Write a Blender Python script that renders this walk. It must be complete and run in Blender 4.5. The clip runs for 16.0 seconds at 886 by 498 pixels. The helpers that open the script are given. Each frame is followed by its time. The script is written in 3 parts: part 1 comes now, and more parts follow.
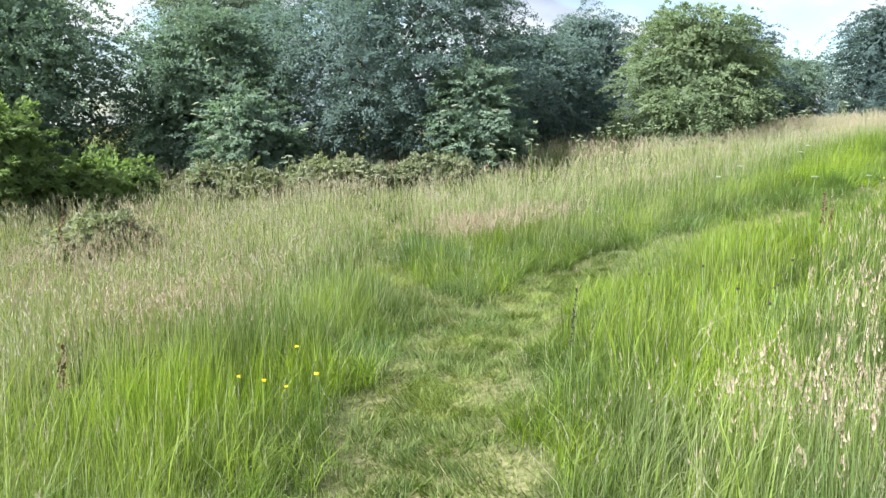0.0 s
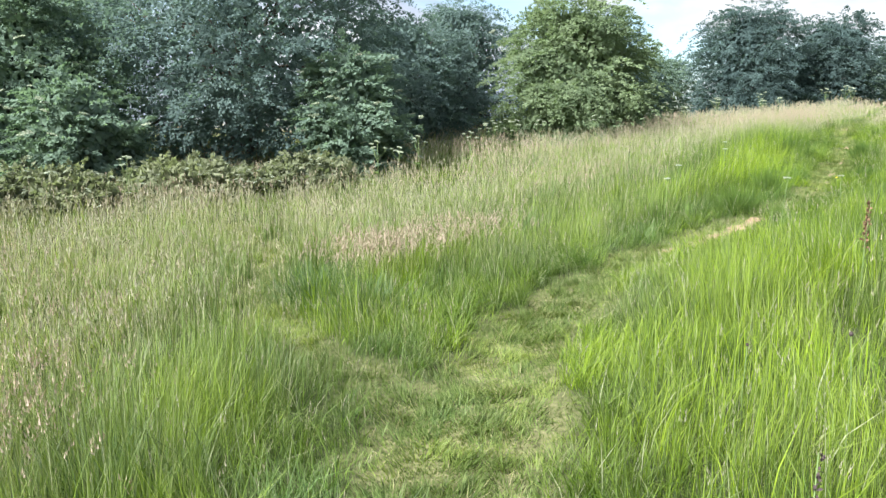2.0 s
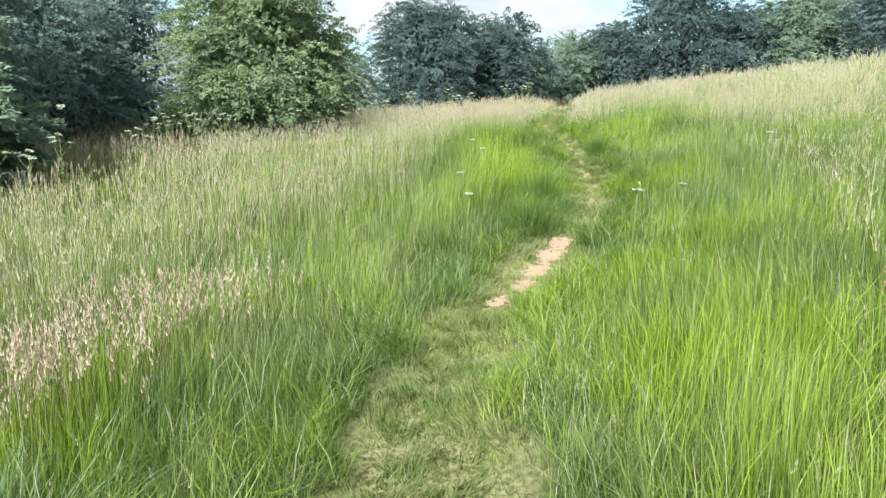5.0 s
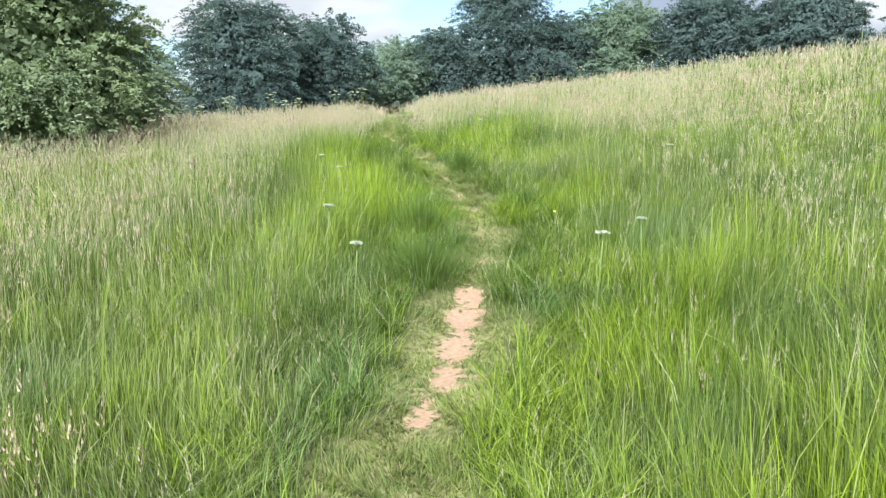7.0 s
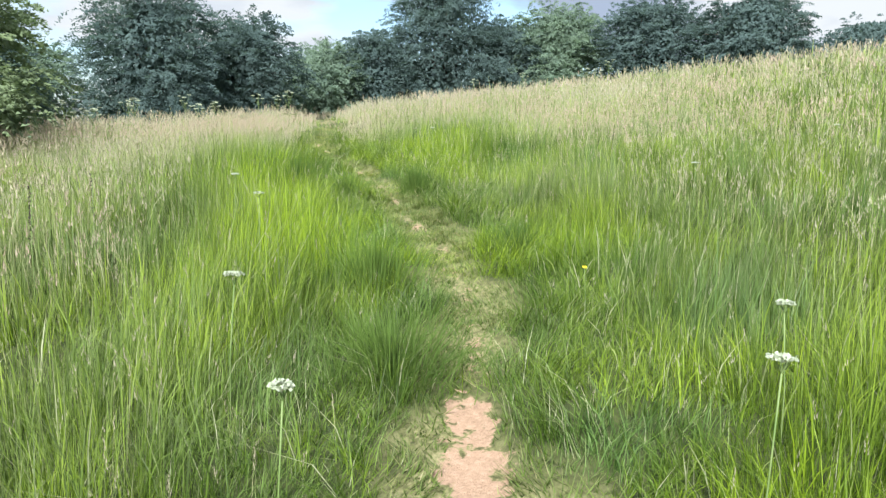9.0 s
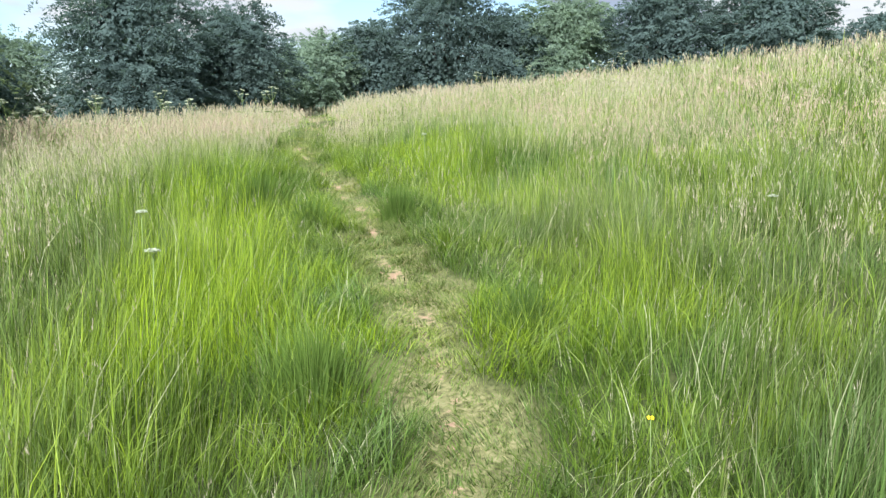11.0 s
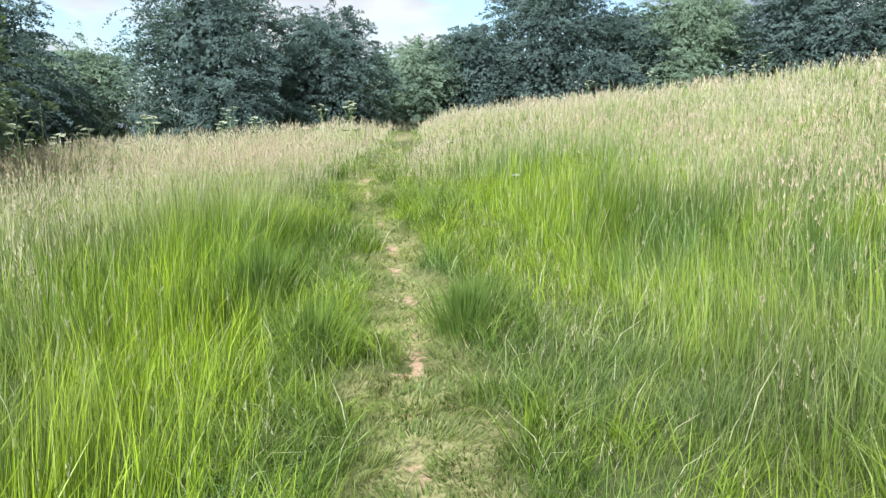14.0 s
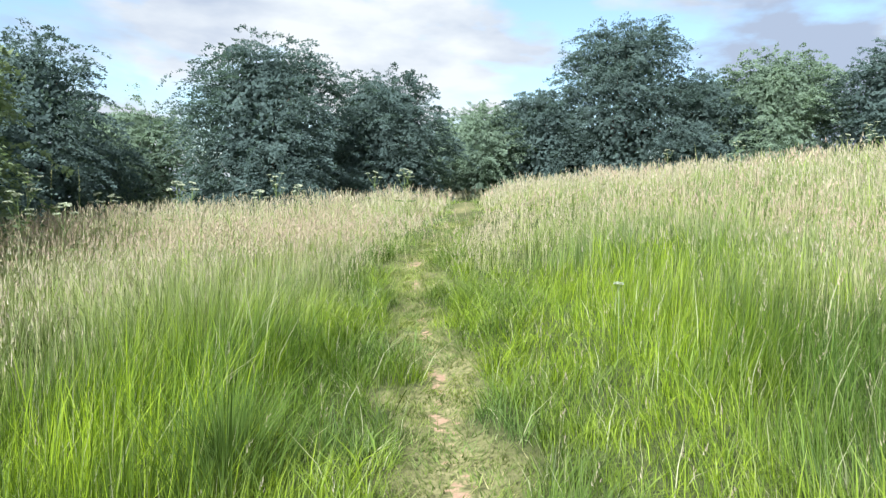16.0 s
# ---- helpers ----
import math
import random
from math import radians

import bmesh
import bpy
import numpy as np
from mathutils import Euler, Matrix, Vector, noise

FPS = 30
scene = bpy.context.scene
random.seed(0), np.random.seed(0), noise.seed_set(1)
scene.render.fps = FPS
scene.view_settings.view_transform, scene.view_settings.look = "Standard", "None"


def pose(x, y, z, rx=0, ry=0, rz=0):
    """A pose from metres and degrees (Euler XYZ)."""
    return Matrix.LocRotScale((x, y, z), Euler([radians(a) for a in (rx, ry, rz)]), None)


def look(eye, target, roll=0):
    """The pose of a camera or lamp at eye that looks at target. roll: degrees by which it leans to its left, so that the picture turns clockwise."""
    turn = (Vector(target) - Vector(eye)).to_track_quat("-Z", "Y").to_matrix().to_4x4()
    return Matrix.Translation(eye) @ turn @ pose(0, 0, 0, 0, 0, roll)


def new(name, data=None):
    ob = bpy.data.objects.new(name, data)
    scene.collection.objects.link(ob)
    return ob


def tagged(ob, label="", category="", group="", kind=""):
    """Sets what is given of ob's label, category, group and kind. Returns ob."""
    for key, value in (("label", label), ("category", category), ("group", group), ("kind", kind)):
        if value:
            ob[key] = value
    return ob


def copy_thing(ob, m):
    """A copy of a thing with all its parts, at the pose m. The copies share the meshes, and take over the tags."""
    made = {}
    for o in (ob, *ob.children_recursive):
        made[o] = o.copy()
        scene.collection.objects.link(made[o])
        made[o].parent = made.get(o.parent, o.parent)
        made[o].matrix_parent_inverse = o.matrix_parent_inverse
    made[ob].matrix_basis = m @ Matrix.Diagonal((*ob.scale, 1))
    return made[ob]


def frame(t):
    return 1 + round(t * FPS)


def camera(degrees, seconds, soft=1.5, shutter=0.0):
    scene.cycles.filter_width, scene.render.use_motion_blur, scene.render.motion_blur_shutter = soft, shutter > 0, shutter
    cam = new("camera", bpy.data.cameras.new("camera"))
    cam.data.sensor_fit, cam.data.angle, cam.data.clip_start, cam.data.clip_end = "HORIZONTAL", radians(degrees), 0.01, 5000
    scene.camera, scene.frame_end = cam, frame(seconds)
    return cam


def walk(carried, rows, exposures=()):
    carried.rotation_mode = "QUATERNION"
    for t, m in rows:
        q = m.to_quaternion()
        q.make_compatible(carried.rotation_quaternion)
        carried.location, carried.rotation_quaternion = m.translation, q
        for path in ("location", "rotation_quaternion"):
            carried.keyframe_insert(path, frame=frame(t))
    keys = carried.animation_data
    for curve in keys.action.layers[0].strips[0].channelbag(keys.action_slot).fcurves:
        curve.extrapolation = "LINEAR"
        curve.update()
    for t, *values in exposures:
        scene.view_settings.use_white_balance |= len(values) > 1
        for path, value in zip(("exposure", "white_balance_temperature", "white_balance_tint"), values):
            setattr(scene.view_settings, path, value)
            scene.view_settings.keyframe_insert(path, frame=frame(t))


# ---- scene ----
cam = camera(61.7, 16.0, soft=1.4)
METRES, EYE, TILT, LEAN, TURN = 18.0, 1.5, -9.0, 0.0, 0.0
ROWS = [
    (0.0, 0.0, 0.0, 0.0, -0.0, 0.0, -0.0),
    (0.5, -0.0085, 0.0343, 0.0048, -1.77, -0.27, 0.16),
    (1.0, -0.0177, 0.0713, 0.0102, -4.62, -0.4, 0.64),
    (1.5, -0.0236, 0.1051, 0.0144, -7.72, -0.36, 1.12),
    (2.0, -0.0288, 0.1375, 0.0179, -11.18, -0.26, 1.73),
    (2.5, -0.0294, 0.17, 0.0219, -15.41, -0.07, 2.5),
    (3.0, -0.0292, 0.2026, 0.0269, -20.04, 0.02, 3.1),
    (3.5, -0.0239, 0.2395, 0.0334, -25.14, -0.28, 3.78),
    (4.0, -0.0189, 0.2722, 0.0389, -29.25, -0.97, 4.29),
    (4.5, -0.0116, 0.3045, 0.043, -32.87, -1.61, 4.85),
    (7.0, 0.0595, 0.4453, 0.0687, -50.61, -3.06, 7.04),
    (7.5, 0.0788, 0.4698, 0.0714, -52.83, -3.14, 7.35),
    (8.0, 0.1005, 0.4945, 0.0758, -54.53, -3.24, 7.46),
    (8.5, 0.1261, 0.5167, 0.0805, -55.77, -3.12, 7.52),
    (9.0, 0.1515, 0.5369, 0.086, -56.13, -3.14, 7.14),
    (11.5, 0.2696, 0.5992, 0.1116, -55.34, -4.06, 7.27),
    (12.0, 0.2967, 0.6141, 0.116, -54.01, -4.24, 7.32),
    (12.5, 0.3232, 0.6274, 0.1202, -52.14, -4.13, 7.23),
    (13.0, 0.3476, 0.6444, 0.1259, -50.12, -3.99, 6.93),
    (13.5, 0.3706, 0.6618, 0.133, -48.62, -3.25, 6.9),
    (14.0, 0.3916, 0.6784, 0.1381, -47.57, -2.14, 6.61),
    (14.5, 0.4129, 0.6977, 0.1425, -46.61, -1.07, 6.19),
    (15.0, 0.433, 0.7155, 0.1475, -45.66, 0.27, 5.69),
    (15.5, 0.4529, 0.7348, 0.1529, -44.24, 1.92, 5.17),
    (16.0, 0.4714, 0.7527, 0.159, -42.95, 3.31, 5.0),
]
walk(cam, [(t, pose(0, 0, EYE, TILT, LEAN, TURN) @ pose(METRES * x, METRES * y, METRES * z, 90 + pitch, roll, yaw)) for t, x, y, z, yaw, pitch, roll in ROWS],
     exposures=[(0.0, 1.92, 6150, 4), (4.5, 1.80, 6150, 4), (9.0, 1.62, 6150, 4), (16.0, 1.70, 6150, 4)])

# ---- light: bright cloudy sky with a weak, wide sun ----
SUN_AZ, SUN_EL = 112.0, 42.0        # degrees left of +y, above the horizon
sun = new("sun", bpy.data.lights.new("sun", "SUN"))
sun.data.energy, sun.data.angle, sun.data.color = 4.5, radians(13), (1.0, 0.98, 0.93)
sun_from = Vector((-math.sin(radians(SUN_AZ)) * math.cos(radians(SUN_EL)), math.cos(radians(SUN_AZ)) * math.cos(radians(SUN_EL)), math.sin(radians(SUN_EL))))
sun.matrix_world = look(sun_from * 60, (0, 0, 0))

world = bpy.data.worlds.new("world")
scene.world = world
world.use_nodes = True
wt = world.node_tree
wt.nodes.clear()


def wnode(kind, **sets):
    n = wt.nodes.new(kind)
    for key, value in sets.items():
        n.inputs[key.replace("_", " ")].default_value = value
    return n


sky = wt.nodes.new("ShaderNodeTexSky")
sky.sky_type, sky.sun_disc, sky.sun_elevation, sky.sun_rotation = "NISHITA", False, radians(SUN_EL), radians(-SUN_AZ)
sky.dust_density, sky.air_density = 1.5, 1.0
blue = wnode("ShaderNodeBackground", Strength=0.075)
wt.links.new(sky.outputs[0], blue.inputs[0])
way = wt.nodes.new("ShaderNodeTexCoord")
squash = wt.nodes.new("ShaderNodeMapping")
squash.inputs["Scale"].default_value = (1.0, 1.0, 2.6)
squash.inputs["Location"].default_value = (0.35, 0.1, 0.0)
wt.links.new(way.outputs["Generated"], squash.inputs[0])
puff = wnode("ShaderNodeTexNoise", Scale=2.3, Detail=9.0, Roughness=0.52, Distortion=0.25)
wt.links.new(squash.outputs[0], puff.inputs["Vector"])
cover = wt.nodes.new("ShaderNodeValToRGB")
cover.color_ramp.elements[0].position, cover.color_ramp.elements[1].position = 0.41, 0.475
wt.links.new(puff.outputs["Fac"], cover.inputs[0])
shade = wnode("ShaderNodeTexNoise", Scale=3.6, Detail=6.0, Roughness=0.5)
wt.links.new(squash.outputs[0], shade.inputs["Vector"])
tone = wt.nodes.new("ShaderNodeValToRGB")
tone.color_ramp.elements[0].position, tone.color_ramp.elements[0].color = 0.40, (0.50, 0.56, 0.72, 1)
tone.color_ramp.elements[1].position, tone.color_ramp.elements[1].color = 0.60, (0.98, 0.97, 1.0, 1)
wt.links.new(shade.outputs["Fac"], tone.inputs[0])
cloud = wnode("ShaderNodeBackground", Strength=0.32)
wt.links.new(tone.outputs[0], cloud.inputs[0])
both = wt.nodes.new("ShaderNodeMixShader")
wt.links.new(cover.outputs[0], both.inputs[0])
wt.links.new(blue.outputs[0], both.inputs[1])
wt.links.new(cloud.outputs[0], both.inputs[2])
out = wt.nodes.new("ShaderNodeOutputWorld")
wt.links.new(both.outputs[0], out.inputs[0])


# ---- materials ----
class Mat:
    """A small builder of node materials."""

    def __init__(self, name):
        self.m = bpy.data.materials.new(name)
        self.m.use_nodes = True
        self.t = self.m.node_tree
        self.t.nodes.clear()
        self.out = self.t.nodes.new("ShaderNodeOutputMaterial")
        self.geo = self.t.nodes.new("ShaderNodeNewGeometry")

    def node(self, kind, links=(), **sets):
        n = self.t.nodes.new(kind)
        for key, value in sets.items():
            n.inputs[key.replace("_", " ")].default_value = value
        for key, socket in links:
            self.t.links.new(socket, n.inputs[key])
        return n

    def noise(self, scale, detail=3.0, rough=0.5, stretch=None):
        v = self.geo.outputs["Position"]
        if stretch:
            v = self.node("ShaderNodeMapping", [("Vector", v)], Scale=stretch).outputs[0]
        return self.node("ShaderNodeTexNoise", [("Vector", v)], Scale=scale, Detail=detail, Roughness=rough).outputs["Fac"]

    def ramp(self, fac, stops):
        n = self.t.nodes.new("ShaderNodeValToRGB")
        e = n.color_ramp.elements
        while len(e) < len(stops):
            e.new(0.5)
        for el, (p, c) in zip(e, stops):
            el.position, el.color = p, (*c, 1)
        self.t.links.new(fac, n.inputs[0])
        return n.outputs[0]

    def mix(self, fac, a, b, how="MIX"):
        n = self.t.nodes.new("ShaderNodeMix")
        n.data_type, n.blend_type = "RGBA", how
        for i, v in ((0, fac), (6, a), (7, b)):
            if isinstance(v, bpy.types.NodeSocket):
                self.t.links.new(v, n.inputs[i])
            else:
                n.inputs[i].default_value = v if i == 0 else (*v, 1)
        return n.outputs[2]

    def math(self, how, a, b):
        n = self.t.nodes.new("ShaderNodeMath")
        n.operation = how
        for i, v in ((0, a), (1, b)):
            if isinstance(v, bpy.types.NodeSocket):
                self.t.links.new(v, n.inputs[i])
            else:
                n.inputs[i].default_value = v
        return n.outputs[0]

    def attr(self, name):
        n = self.t.nodes.new("ShaderNodeAttribute")
        n.attribute_name = name
        return n.outputs["Fac"]

    def solid(self, col, rough=0.85, bump=None, dist=0.01, spec=0.3):
        p = self.node("ShaderNodeBsdfPrincipled", Roughness=rough)
        p.inputs["Specular IOR Level"].default_value = spec
        if isinstance(col, bpy.types.NodeSocket):
            self.t.links.new(col, p.inputs["Base Color"])
        else:
            p.inputs["Base Color"].default_value = (*col, 1)
        if bump is not None:
            b = self.node("ShaderNodeBump", [("Height", bump)], Strength=0.7, Distance=dist)
            self.t.links.new(b.outputs[0], p.inputs["Normal"])
        self.t.links.new(p.outputs[0], self.out.inputs[0])
        return self.m

    def leafy(self, col, passing=0.4, glow=(1.15, 1.2, 0.55), gloss=0.06, rough=0.45):
        """Thin leaf: light is scattered back and let through; a little gloss."""
        d = self.node("ShaderNodeBsdfDiffuse", [("Color", col)])
        tint = self.mix(1.0, col, glow, "MULTIPLY")
        tr = self.node("ShaderNodeBsdfTranslucent", [("Color", tint)])
        m1 = self.node("ShaderNodeMixShader", [(1, d.outputs[0]), (2, tr.outputs[0])], Fac=passing)
        g = self.node("ShaderNodeBsdfGlossy", Roughness=rough)
        m2 = self.node("ShaderNodeMixShader", [(1, m1.outputs[0]), (2, g.outputs[0])], Fac=gloss)
        self.t.links.new(m2.outputs[0], self.out.inputs[0])
        return self.m


def grass_material(name, lush, deep, cool, straw, tipdry):
    k = Mat(name)
    patch = k.ramp(k.noise(0.75, 5.0, 0.6), [(0.42, (0, 0, 0)), (0.58, (1, 1, 1))])
    cold = k.ramp(k.noise(0.9, 3.0, stretch=(1, 1.3, 0.2)), [(0.52, (0, 0, 0)), (0.68, (1, 1, 1))])
    rnd = k.geo.outputs["Random Per Island"]
    rich = k.ramp(k.math("MULTIPLY", k.attr("tone"), -1.0), [(0.0, (0, 0, 0)), (0.6, (1, 1, 1))])
    c = k.mix(patch, deep, lush)
    c = k.mix(cold, c, cool)
    c = k.mix(rich, c, lush)
    c = k.mix(k.ramp(k.attr("tone"), [(0.0, (0, 0, 0)), (1.0, (0.7, 0.7, 0.7))]), c, deep)
    shift = k.math("FRACT", k.math("MULTIPLY", rnd, 7.31), 0.0)
    c = k.mix(1.0, c, k.ramp(shift, [(0.0, (0.21, 0.28, 0.20)), (0.35, (0.54, 0.62, 0.50)), (0.7, (0.95, 0.97, 0.9)), (1.0, (1.0, 1.0, 1.0))]), "MULTIPLY")
    dry = k.ramp(rnd, [(0.93, (0, 0, 0)), (0.98, (1, 1, 1))])
    c = k.mix(k.math("MULTIPLY", dry, 0.75), c, straw)
    tip = k.math("MULTIPLY", k.math("POWER", k.attr("up"), 1.7), k.math("MULTIPLY", k.attr("dry_haze"), tipdry))
    c = k.mix(tip, c, straw)
    return k.leafy(c, 0.36, (1.15, 1.25, 0.4), 0.015, 0.55)


M_GRASS = grass_material("meadow_grass", (0.262, 0.350, 0.018), (0.090, 0.148, 0.017), (0.130, 0.215, 0.068), (0.45, 0.44, 0.30), 0.9)
M_SHORT = grass_material("trodden_grass", (0.275, 0.33, 0.085), (0.115, 0.165, 0.04), (0.18, 0.25, 0.09), (0.40, 0.35, 0.20), 0.6)
M_PALE = grass_material("pale_tussock_grass", (0.21, 0.28, 0.13), (0.11, 0.16, 0.075), (0.20, 0.27, 0.17), (0.45, 0.44, 0.36), 0.8)


def seed_material(name, a, b, c2):
    k = Mat(name)
    c = k.ramp(k.geo.outputs["Random Per Island"], [(0.0, (0.20, 0.24, 0.10)), (0.3, a), (0.6, b), (1.0, c2)])
    c = k.mix(k.ramp(k.noise(0.35), [(0.42, (0, 0, 0)), (0.62, (0.5, 0.5, 0.5))]), c, (0.37, 0.29, 0.225))
    return k.leafy(c, 0.25, (1.1, 1.0, 0.8), 0.02)


M_SEED = seed_material("seed_heads", (0.28, 0.265, 0.17), (0.34, 0.315, 0.225), (0.40, 0.37, 0.29))
M_PINK = seed_material("pink_seed_heads", (0.35, 0.265, 0.20), (0.40, 0.305, 0.24), (0.45, 0.355, 0.29))


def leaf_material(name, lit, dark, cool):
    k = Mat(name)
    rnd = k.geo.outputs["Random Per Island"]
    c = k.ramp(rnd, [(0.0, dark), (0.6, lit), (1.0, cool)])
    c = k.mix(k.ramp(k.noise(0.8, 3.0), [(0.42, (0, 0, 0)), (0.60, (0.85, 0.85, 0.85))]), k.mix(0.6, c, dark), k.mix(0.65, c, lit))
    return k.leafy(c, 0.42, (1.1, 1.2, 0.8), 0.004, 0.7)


# the next three leaf colours are lifted and blued to paint in distance haze
M_DARK = leaf_material("hazed_dark_hawthorn_leaves", (0.102, 0.142, 0.138), (0.074, 0.108, 0.110), (0.108, 0.150, 0.152))
M_HAZED = leaf_material("hazed_blue_hawthorn_leaves", (0.150, 0.200, 0.188), (0.104, 0.146, 0.142), (0.160, 0.215, 0.205))
M_MID = leaf_material("hazed_green_shrub_leaves", (0.190, 0.252, 0.185), (0.122, 0.168, 0.135), (0.21, 0.275, 0.22))
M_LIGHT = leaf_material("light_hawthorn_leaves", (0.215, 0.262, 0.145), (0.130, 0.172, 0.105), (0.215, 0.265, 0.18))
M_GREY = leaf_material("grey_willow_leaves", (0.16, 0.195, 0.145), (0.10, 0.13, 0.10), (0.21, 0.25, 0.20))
M_WEED = leaf_material("weed_leaves", (0.22, 0.29, 0.10), (0.12, 0.17, 0.07), (0.24, 0.30, 0.14))
M_BRAMBLE = leaf_material("bramble_leaves", (0.24, 0.255, 0.15), (0.15, 0.165, 0.10), (0.32, 0.305, 0.25))
M_RUSH = leaf_material("rush_stems", (0.125, 0.19, 0.04), (0.07, 0.115, 0.028), (0.16, 0.22, 0.06))
M_DOCK = Mat("dock_seeds").solid((0.145, 0.082, 0.05), 0.9)
M_KNAP = Mat("dark_flower_heads").solid((0.05, 0.035, 0.035), 0.9)
M_PETAL = Mat("white_umbel_flowers")
M_PETAL = M_PETAL.leafy(M_PETAL.ramp(M_PETAL.geo.outputs["Random Per Island"], [(0, (0.34, 0.38, 0.26)), (1, (0.48, 0.50, 0.41))]), 0.25, (1, 1, 0.9), 0.02)
M_YELLOW = Mat("buttercup_petals").solid((0.85, 0.66, 0.03), 0.35)
k = Mat("dry_grass_stalk")
M_STALK = k.leafy(k.ramp(k.geo.outputs["Random Per Island"], [(0.0, (0.16, 0.20, 0.06)), (0.5, (0.30, 0.30, 0.14)), (1.0, (0.40, 0.36, 0.22))]), 0.2)
k = Mat("green_plant_stem")
M_STEM = k.solid(k.ramp(k.noise(9.0), [(0.3, (0.08, 0.13, 0.03)), (0.7, (0.15, 0.19, 0.07))]), 0.6)
k = Mat("bark")
M_BARK = k.solid(k.ramp(k.noise(5.0, 6.0, stretch=(3, 3, 0.6)), [(0.3, (0.045, 0.036, 0.028)), (0.7, (0.14, 0.12, 0.10))]), 0.9, k.noise(14.0, 6.0, stretch=(3, 3, 0.5)), 0.02)

# earth under the grass; bare and trodden where the path is worn
k = Mat("meadow_earth")
thatch = k.ramp(k.noise(16.0, 6.0), [(0.3, (0.025, 0.035, 0.012)), (0.7, (0.07, 0.08, 0.028))])
worn = k.ramp(k.noise(22.0, 7.0, 0.65), [(0.35, (0.06, 0.058, 0.026)), (0.48, (0.15, 0.145, 0.065)), (0.68, (0.26, 0.235, 0.125))])
soil = k.ramp(k.noise(30.0, 8.0, 0.7), [(0.25, (0.20, 0.125, 0.085)), (0.55, (0.315, 0.21, 0.148)), (0.8, (0.38, 0.265, 0.195))])
c = k.mix(k.attr("tread"), thatch, worn)
bare = k.math("ADD", k.attr("bare"), k.math("MULTIPLY", k.math("SUBTRACT", k.noise(11.0, 7.0, 0.68), 0.5), 1.9))
c = k.mix(k.ramp(bare, [(0.50, (0, 0, 0)), (0.60, (1, 1, 1))]), c, soil)
M_EARTH = k.solid(c, 0.95, k.noise(38.0, 8.0, 0.7), 0.02, 0.15)

# ---- the lie of the land ----
LAND = {(0, 0): 0.559, (0, 1): 0.346, (0, 2): 0.395, (0, 3): -0.271, (1, 0): 1.656, (1, 1): -0.591, (1, 2): -0.154, (2, 0): 0.611, (2, 1): -0.155, (3, 0): -0.126}


def soft_clip(v, lo, hi, w=5.0):
    v = lo + w * np.logaddexp(0, (v - lo) / w)
    return hi - w * np.logaddexp(0, (hi - v) / w)


def lattice(seed):
    return np.random.RandomState(seed).rand(64, 64)


def patchy(x, y, size, seed):
    """Smooth noise 0..1 with patches of that size in metres."""
    g = lattice(seed)
    u, v = np.asarray(x) / size + 100, np.asarray(y) / size + 100
    i, j = np.floor(u).astype(int), np.floor(v).astype(int)
    a, b = u - i, v - j
    a, b = a * a * (3 - 2 * a), b * b * (3 - 2 * b)
    i0, i1, j0, j1 = i % 64, (i + 1) % 64, j % 64, (j + 1) % 64
    return (g[i0, j0] * (1 - a) + g[i1, j0] * a) * (1 - b) + (g[i0, j1] * (1 - a) + g[i1, j1] * a) * b


def land(x, y):
    """Height of the ground."""
    x, y = np.asarray(x, float), np.asarray(y, float)
    u, v = (soft_clip(x, -14, 37, 2.0) - 8) / 15, (soft_clip(y, -4, 42, 2.0) - 14) / 15
    z = sum(c * u ** i * v ** j for (i, j), c in LAND.items())
    return z + 0.05 * (patchy(x, y, 1.3, 5) - 0.5) + 0.02 * (patchy(x, y, 0.35, 6) - 0.5)


# the mown and trodden path, and a fainter track that leaves it
PATH = np.array([(-0.9, -6), (-0.55, 0), (-0.35, 2), (-0.12, 3.6), (0.02, 4.8), (0.35, 6.2), (0.95, 7.6), (1.85, 8.8), (2.85, 9.8), (3.9, 10.5), (5.5, 11.45), (7.0, 12.4),
                 (8.5, 13.75), (9.3, 14.7), (10.25, 15.6), (11.8, 17.35), (13.1, 19.1), (14.6, 20.85), (16.7, 22.6), (19.2, 24.6), (22.5, 28.0), (27, 32)])
TRACK = np.array([(0.35, 6.6), (-0.3, 8.0), (-0.68, 9.2), (-0.9, 10.6), (-0.9, 12.6), (-1.6, 15.5)])


def smooth_line(p, n=6):
    q = []
    for a in range(len(p) - 1):
        p0, p1, p2, p3 = p[max(a - 1, 0)], p[a], p[a + 1], p[min(a + 2, len(p) - 1)]
        for s in np.arange(n) / n:
            q.append(0.5 * (2 * p1 + (p2 - p0) * s + (2 * p0 - 5 * p1 + 4 * p2 - p3) * s * s + (3 * p1 - p0 - 3 * p2 + p3) * s ** 3))
    return np.array(q + [p[-1]])


PATH_LINE, TRACK_LINE = smooth_line(PATH), smooth_line(TRACK)


def off_line(x, y, line):
    """Distance to a line of points, and how far along it the nearest place lies (0..1)."""
    x, y = np.asarray(x, float), np.asarray(y, float)
    best, along = np.full(x.shape, 1e9), np.zeros(x.shape)
    for a in range(len(line) - 1):
        p, d = line[a], line[a + 1] - line[a]
        s = np.clip(((x - p[0]) * d[0] + (y - p[1]) * d[1]) / (d @ d), 0, 1)
        r = np.hypot(x - p[0] - s * d[0], y - p[1] - s * d[1])
        hit = r < best
        best[hit], along[hit] = r[hit], ((a + s) / (len(line) - 1))[hit]
    return best, along


def step(v, a, b):
    s = np.clip((v - a) / (b - a), 0, 1)
    return s * s * (3 - 2 * s)


